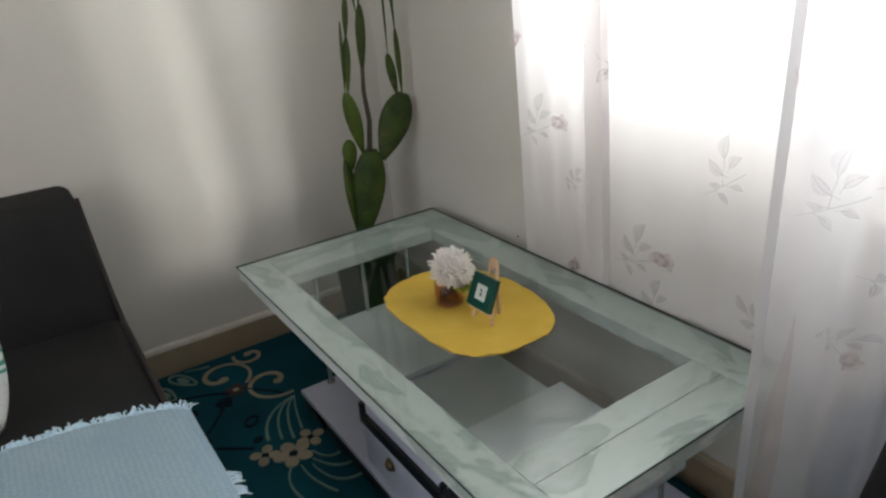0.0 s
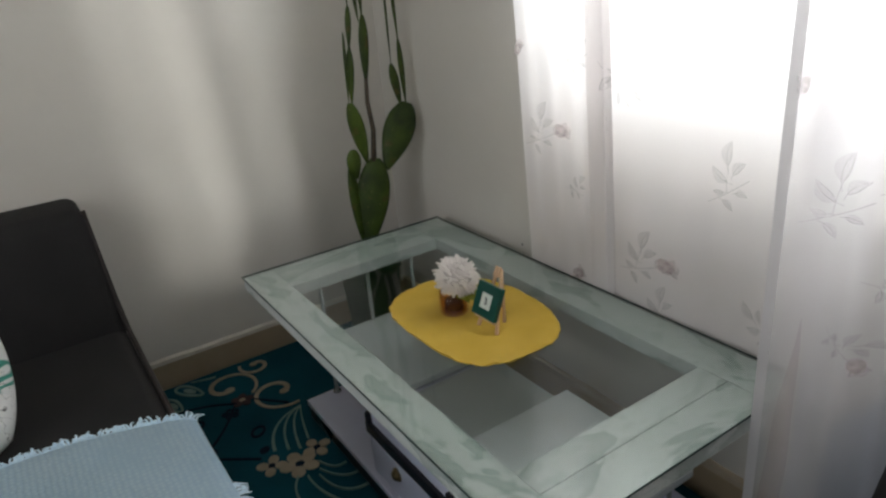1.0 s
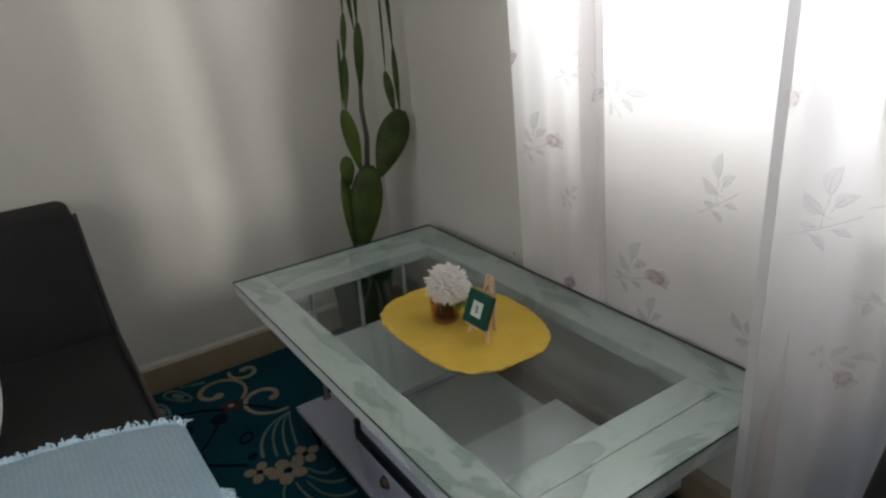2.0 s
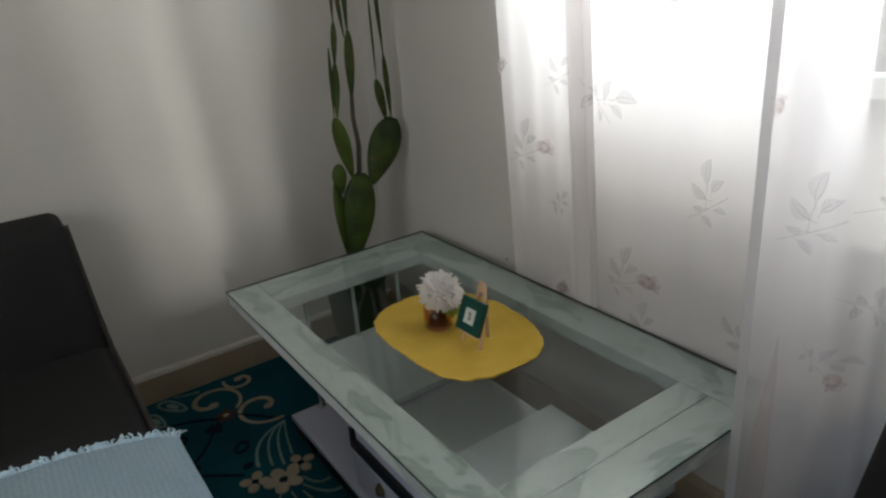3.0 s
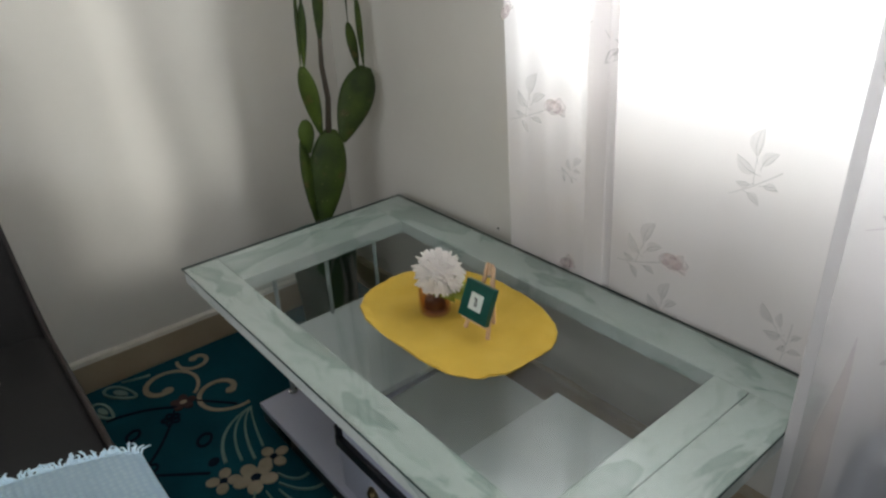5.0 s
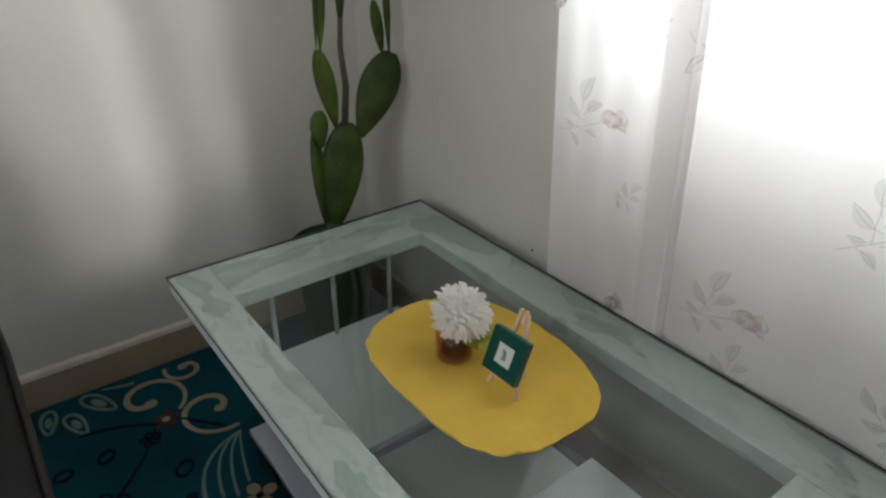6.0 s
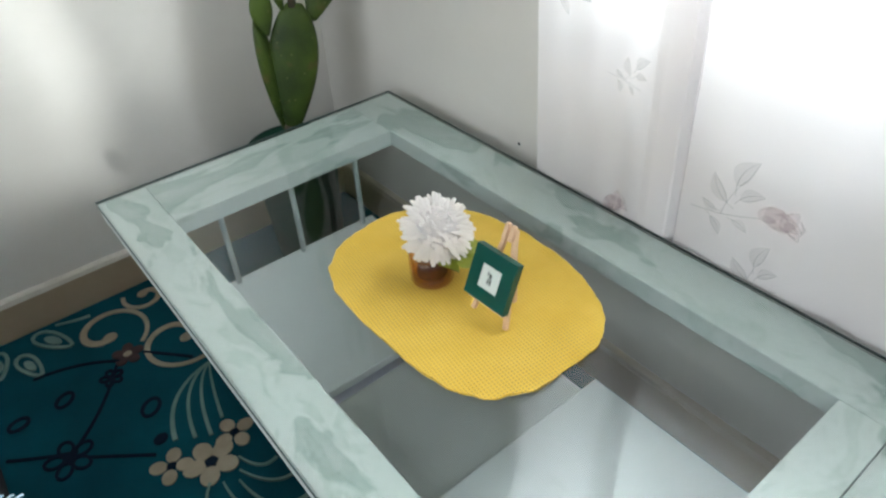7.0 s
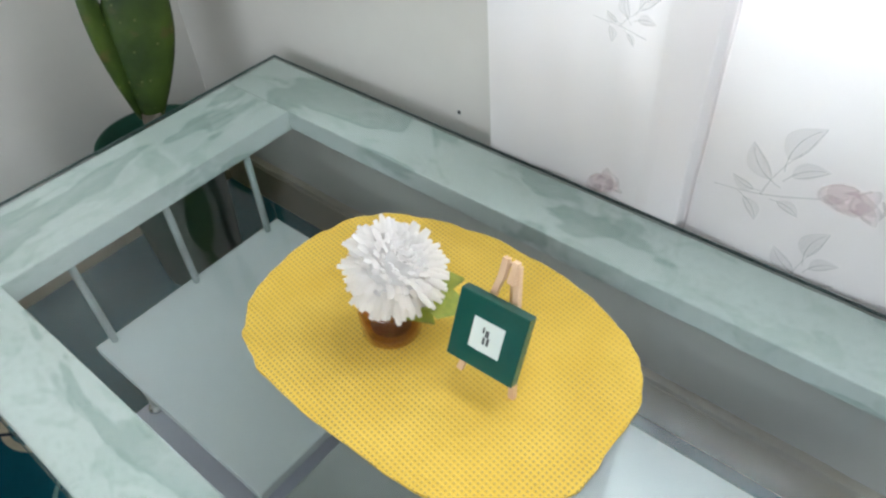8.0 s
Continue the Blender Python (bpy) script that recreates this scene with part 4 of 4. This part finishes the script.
for y, z, sc, tn, rs, lv in ((-0.953, 0.818, 1.0, 8, True, True), (-1.258, 0.566, 1.05, 4, True, True), (-0.994, 0.462, 0.9, 40, True, False),
                             (-1.455, 0.812, 1.0, 22, False, True), (-1.040, 0.675, 0.62, -20, False, True), (-1.180, 0.880, 1.1, -62, False, True),
                             (-1.075, 1.010, 0.9, 10, False, True), (-0.826, 1.000, 0.7, 60, True, False), (-1.300, 0.462, 0.9, 12, False, True),
                             (-1.500, 0.560, 0.8, 70, False, True), (-1.300, 1.150, 1.1, 0, True, True), (-0.960, 1.250, 1.0, 0, True, True)):
    sprig(curtain_a, depth_a, y, z, sc, tn, rs, lv, lean_a)

curtain_b = base("curtain", -0.12, -2.0, 0.03, "sheer white curtain with a grey seam hanging beside the table", "curtain", "window curtains")
bm, at_b, len_b = sheet(fold_path_2(), 0.03, 2.30, lambda s, z: 0.0)
part("cloth", bm, M_CURTAIN_SHADED, curtain_b, smooth=True)
depth_b = surface_of(fold_path_2())
bm = bmesh.new()
band(bm, [(0.0, 0.03 + 0.0567 * k) for k in range(41)], 0.016, lambda u, v: Vector((depth_b(-1.593 + u) - 0.0020, -1.593 + u, v)))
part("hem", bm, M_HEM, curtain_b, "doubled grey hem")
# strips added behind the cloth to darken bands like shaded folds
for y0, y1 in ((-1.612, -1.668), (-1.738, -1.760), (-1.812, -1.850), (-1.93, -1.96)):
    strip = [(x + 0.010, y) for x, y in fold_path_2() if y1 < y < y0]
    part("tuck", sheet(strip, 0.03, 2.30, lambda s, z: 0.0)[0], M_CURTAIN_SHADED, curtain_b, "doubled strip of the same sheer cloth", True)
# narrow tan strip over the cloth, tapering to both ends
bm = bmesh.new()
band(bm, [(-1.640 + 0.0010 * k - 0.0012 * math.sin(k * 0.7), 0.66 - 0.025 * k) for k in range(25)], [0.034 * math.sin(math.pi * (k + 0.2) / 26) for k in range(25)], lambda u, v: Vector((depth_b(u) - 0.0020, u, v)))
part("tan_stain", bm, M_TAN, curtain_b, "faint tan streak down the cloth")
for y, z, sc, tn, rs, lv in ((-1.606, 1.010, 0.5, 90, True, False), (-1.730, 0.870, 0.95, 14, False, True), (-1.716, 0.600, 0.55, -70, True, True), (-1.790, 0.700, 0.7, -40, False, True), (-1.840, 0.900, 1.0, 0, True, True)):
    sprig(curtain_b, depth_b, y, z, sc, tn, rs, lv)


# ---- curtain rod, armchair and bag beside the window ----
rod_bm = sweep([(-0.10, -0.70, 2.31), (-0.10, -1.8, 2.31), (-0.10, -3.55, 2.31)], 0.012, 14)
tagged(part("curtain_rod", rod_bm, M_CHROME, smooth=True), "plain metal curtain rod above the window", "curtain rod")


def armchair():
    t = base("armchair", -0.50, -2.20, RUG_Z, "black cloth armchair with its back to the window", "armchair")
    y0, y1 = -2.55, -1.782
    part("seat", block(-0.85, -0.36, y0, y1, 0.20, 0.40, 0.035, 4), M_SOFA, t, smooth=True)
    bm = block(-0.36, -0.245, y0, y1, 0.20, 0.72, 0.04, 5)
    for v in bm.verts:
        v.co.x += 0.04 * max(0, v.co.z - 0.4) / 0.3
        v.co.y -= (0.10 * max(0, v.co.z - 0.45) ** 1.2 / 0.3) * (1 if v.co.y > -2.2 else -1)
    part("backrest", bm, M_SOFA, t, smooth=True)
    for x in (-0.80, -0.32):
        for y in (y0 + 0.07, y1 - 0.07):
            part("leg", lathe([(0.001, 0.0), (0.018, 0.0), (0.024, 0.195), (0.001, 0.195)], 14, (x, y, RUG_Z)), M_BLACK, t)


armchair()


def bag():
    """A limp crumpled bag behind the curtain, its colour darkened for the shade there."""
    bm = bmesh.new()
    bmesh.ops.create_icosphere(bm, subdivisions=5, radius=1.0)
    for v in bm.verts:
        p = v.co.copy()
        k = 1 + 0.16 * noise.noise(p * 1.4) + 0.10 * abs(noise.noise(p * 2.6 + Vector((3, 1, 2)))) + 0.02 * noise.noise(p * 7.0)
        top = max(0, p.z)
        v.co = Vector((p.x * 0.045 * k, math.copysign(abs(p.y) ** 0.6, p.y) * 0.150 * k, math.copysign(abs(p.z) ** 0.75, p.z) * 0.260 * k - 0.05 * top * p.y))
        v.co.z = max(v.co.z, -0.245)
    ob = part("bag", bm, M_BAG, smooth=True)
    ob.matrix_world = pose(-0.056, -1.800, RUG_Z + 0.245, 0, 0, 0)
    tagged(ob, "limp blue-grey plastic bag behind the sheer curtain, coloured dark for shade", "bag")


bag()


# ---- rug pattern: raised tufted figures ----
def on_rug(u, v):
    return Vector((u, v, RUG_Z + 0.0022))


def rug_figure(name, bands, material, fills=(), label=""):
    bm = bmesh.new()
    lift = Vector((0, 0, 0.00004 * len(rug.children)))
    for pts, w in bands:
        band(bm, pts, w, lambda u, v: on_rug(u, v) + lift)
    for o in fills:
        fan_fill(bm, o, lambda u, v: on_rug(u, v) + lift * 1.0 + Vector((0, 0, 0.00003)))
    flat = bm.faces[:]
    ext = bmesh.ops.extrude_face_region(bm, geom=flat)
    for v in [g for g in ext["geom"] if isinstance(g, bmesh.types.BMVert)]:
        v.co.z = RUG_Z - 0.0002
    return part(name, bm, material, rug, label)


def spiral(u, v, r0, r1, a0, a1, w0, w1, n=36):
    pts, ws = [], []
    for k in range(n + 1):
        f = k / n
        a, r = radians(a0 + (a1 - a0) * f), r0 + (r1 - r0) * f
        pts.append((u + r * math.cos(a), v + r * math.sin(a)))
        ws.append(w0 + (w1 - w0) * f)
    return pts, ws


for u, v, r0, r1, a0, a1, w0, w1 in ((-0.765, -0.150, 0.100, 0.022, -56, 275, 0.009, 0.020), (-0.640, -0.278, 0.100, 0.018, -72, -400, 0.010, 0.018), (-0.645, -0.080, 0.055, 0.012, 150, 470, 0.010, 0.016)):
    rug_figure("scroll", [spiral(u, v, r0, r1, a0, a1, w0, w1)], M_RUG_CREAM, label="cream scroll")
    e = spiral(u, v, r0, r1, a0, a1, w0, w1)[0][-1]
    rug_figure("scroll_eye", [], M_RUG_CREAM, [oval(*e, w1 * 1.7, w1 * 1.5, 20)])

root = (-0.617, -0.398)
for end, ctrl, w in (((-0.757, -0.552), (-0.735, -0.420), 0.010), ((-0.724, -0.572), (-0.705, -0.425), 0.008), ((-0.697, -0.588), (-0.675, -0.440), 0.008), ((-0.662, -0.562), (-0.640, -0.450), 0.007)):
    rug_figure("plume", [curve(root, ctrl, end, 0.004, w)], M_RUG_SAGE, label="sage green plume stroke")


def tuft_flower(u, v, r, petals, material, turn, centre=True):
    for k in range(petals):
        a = turn + 360 * k / petals
        c, s_ = math.cos(radians(a)), math.sin(radians(a))
        rug_figure("petal", [], material, [oval(u + c * r * 0.62, v + s_ * r * 0.62, r * 0.86, r * 0.72, a, 12)])
    if centre:
        rug_figure("flower_centre", [], M_RUG_DARK, [oval(u, v, r * 0.48, r * 0.44, 0, 12)])


tuft_flower(-0.723, -0.647, 0.052, 5, M_RUG_CREAM, 25)
tuft_flower(-0.786, -0.606, 0.040, 4, M_RUG_CREAM, 60)
tuft_flower(-0.659, -0.613, 0.040, 4, M_RUG_CREAM, 10)
tuft_flower(-0.749, -0.253, 0.034, 5, M_RUG_ROSE, 0, False)
rug_figure("flower_centre", [], M_RUG_CREAM, [oval(-0.749, -0.253, 0.020, 0.018, 0)])
for u, v, r in ((-0.932, -0.457, 0.046), (-0.800, -0.300, 0.024)):
    rug_figure("dark_flower", [(oval(u + r * 0.62 * math.cos(a), v + r * 0.62 * math.sin(a), r * 0.8, r * 0.6, math.degrees(a), 12), 0.006) for a in (0.3, 1.56, 2.8, 4.1, 5.3)], M_RUG_DARK, [oval(u, v, r * 0.4, r * 0.4, 0)])
for u, v, ln, an in ((-0.764, -0.438, 0.048, 50), (-0.898, -0.296, 0.042, 40), (-0.990, -0.300, 0.040, 10)):
    rug_figure("dark_ring", [(oval(u, v, ln, ln * 0.7, an, 14), 0.007)], M_RUG_DARK)
rug_figure("dark_ring", [], M_RUG_DARK, [oval(-0.778, -0.530, 0.030, 0.024, 20)])
for p, q, r in (((-0.780, -0.270), (-0.840, -0.380), (-0.915, -0.440)), ((-0.915, -0.450), (-0.96, -0.43), (-1.03, -0.38)), ((-0.935, -0.190), (-0.84, -0.20), (-0.770, -0.262)), ((-0.900, -0.480), (-0.850, -0.520), (-0.800, -0.560)), ((-0.720, -0.270), (-0.690, -0.300), (-0.640, -0.360))):
    rug_figure("dark_twig", [curve(p, q, r, 0.005, 0.006)], M_RUG_DARK)
for u, v, ln, an in ((-0.868, -0.090, 0.110, -58), (-0.930, -0.140, 0.095, -75), (-0.985, -0.095, 0.090, -100)):
    rug_figure("leaf", [(oval(u, v, ln, ln * 0.5, an, 16, 0.5), 0.008)], M_RUG_SAGE, [oval(u, v, ln * 0.45, ln * 0.2, an, 10)], "sage outlined leaf")
rug_figure("leaf_stem", [curve((-0.850, -0.040), (-0.80, -0.060), (-0.775, -0.062), 0.004, 0.008)], M_RUG_SAGE)
for p, q, r, w in (((-0.678, -0.671), (-0.660, -0.735), (-0.622, -0.720), 0.007), ((-0.690, -0.700), (-0.655, -0.790), (-0.600, -0.770), 0.007), ((-0.700, -0.720), (-0.690, -0.840), (-0.610, -0.830), 0.008), ((-0.745, -0.690), (-0.790, -0.740), (-0.770, -0.820), 0.007), ((-0.725, -0.705), (-0.730, -0.780), (-0.690, -0.850), 0.007)):
    rug_figure("frond", [curve(p, q, r, 0.004, w)], M_RUG_SAGE, label="sage frond")
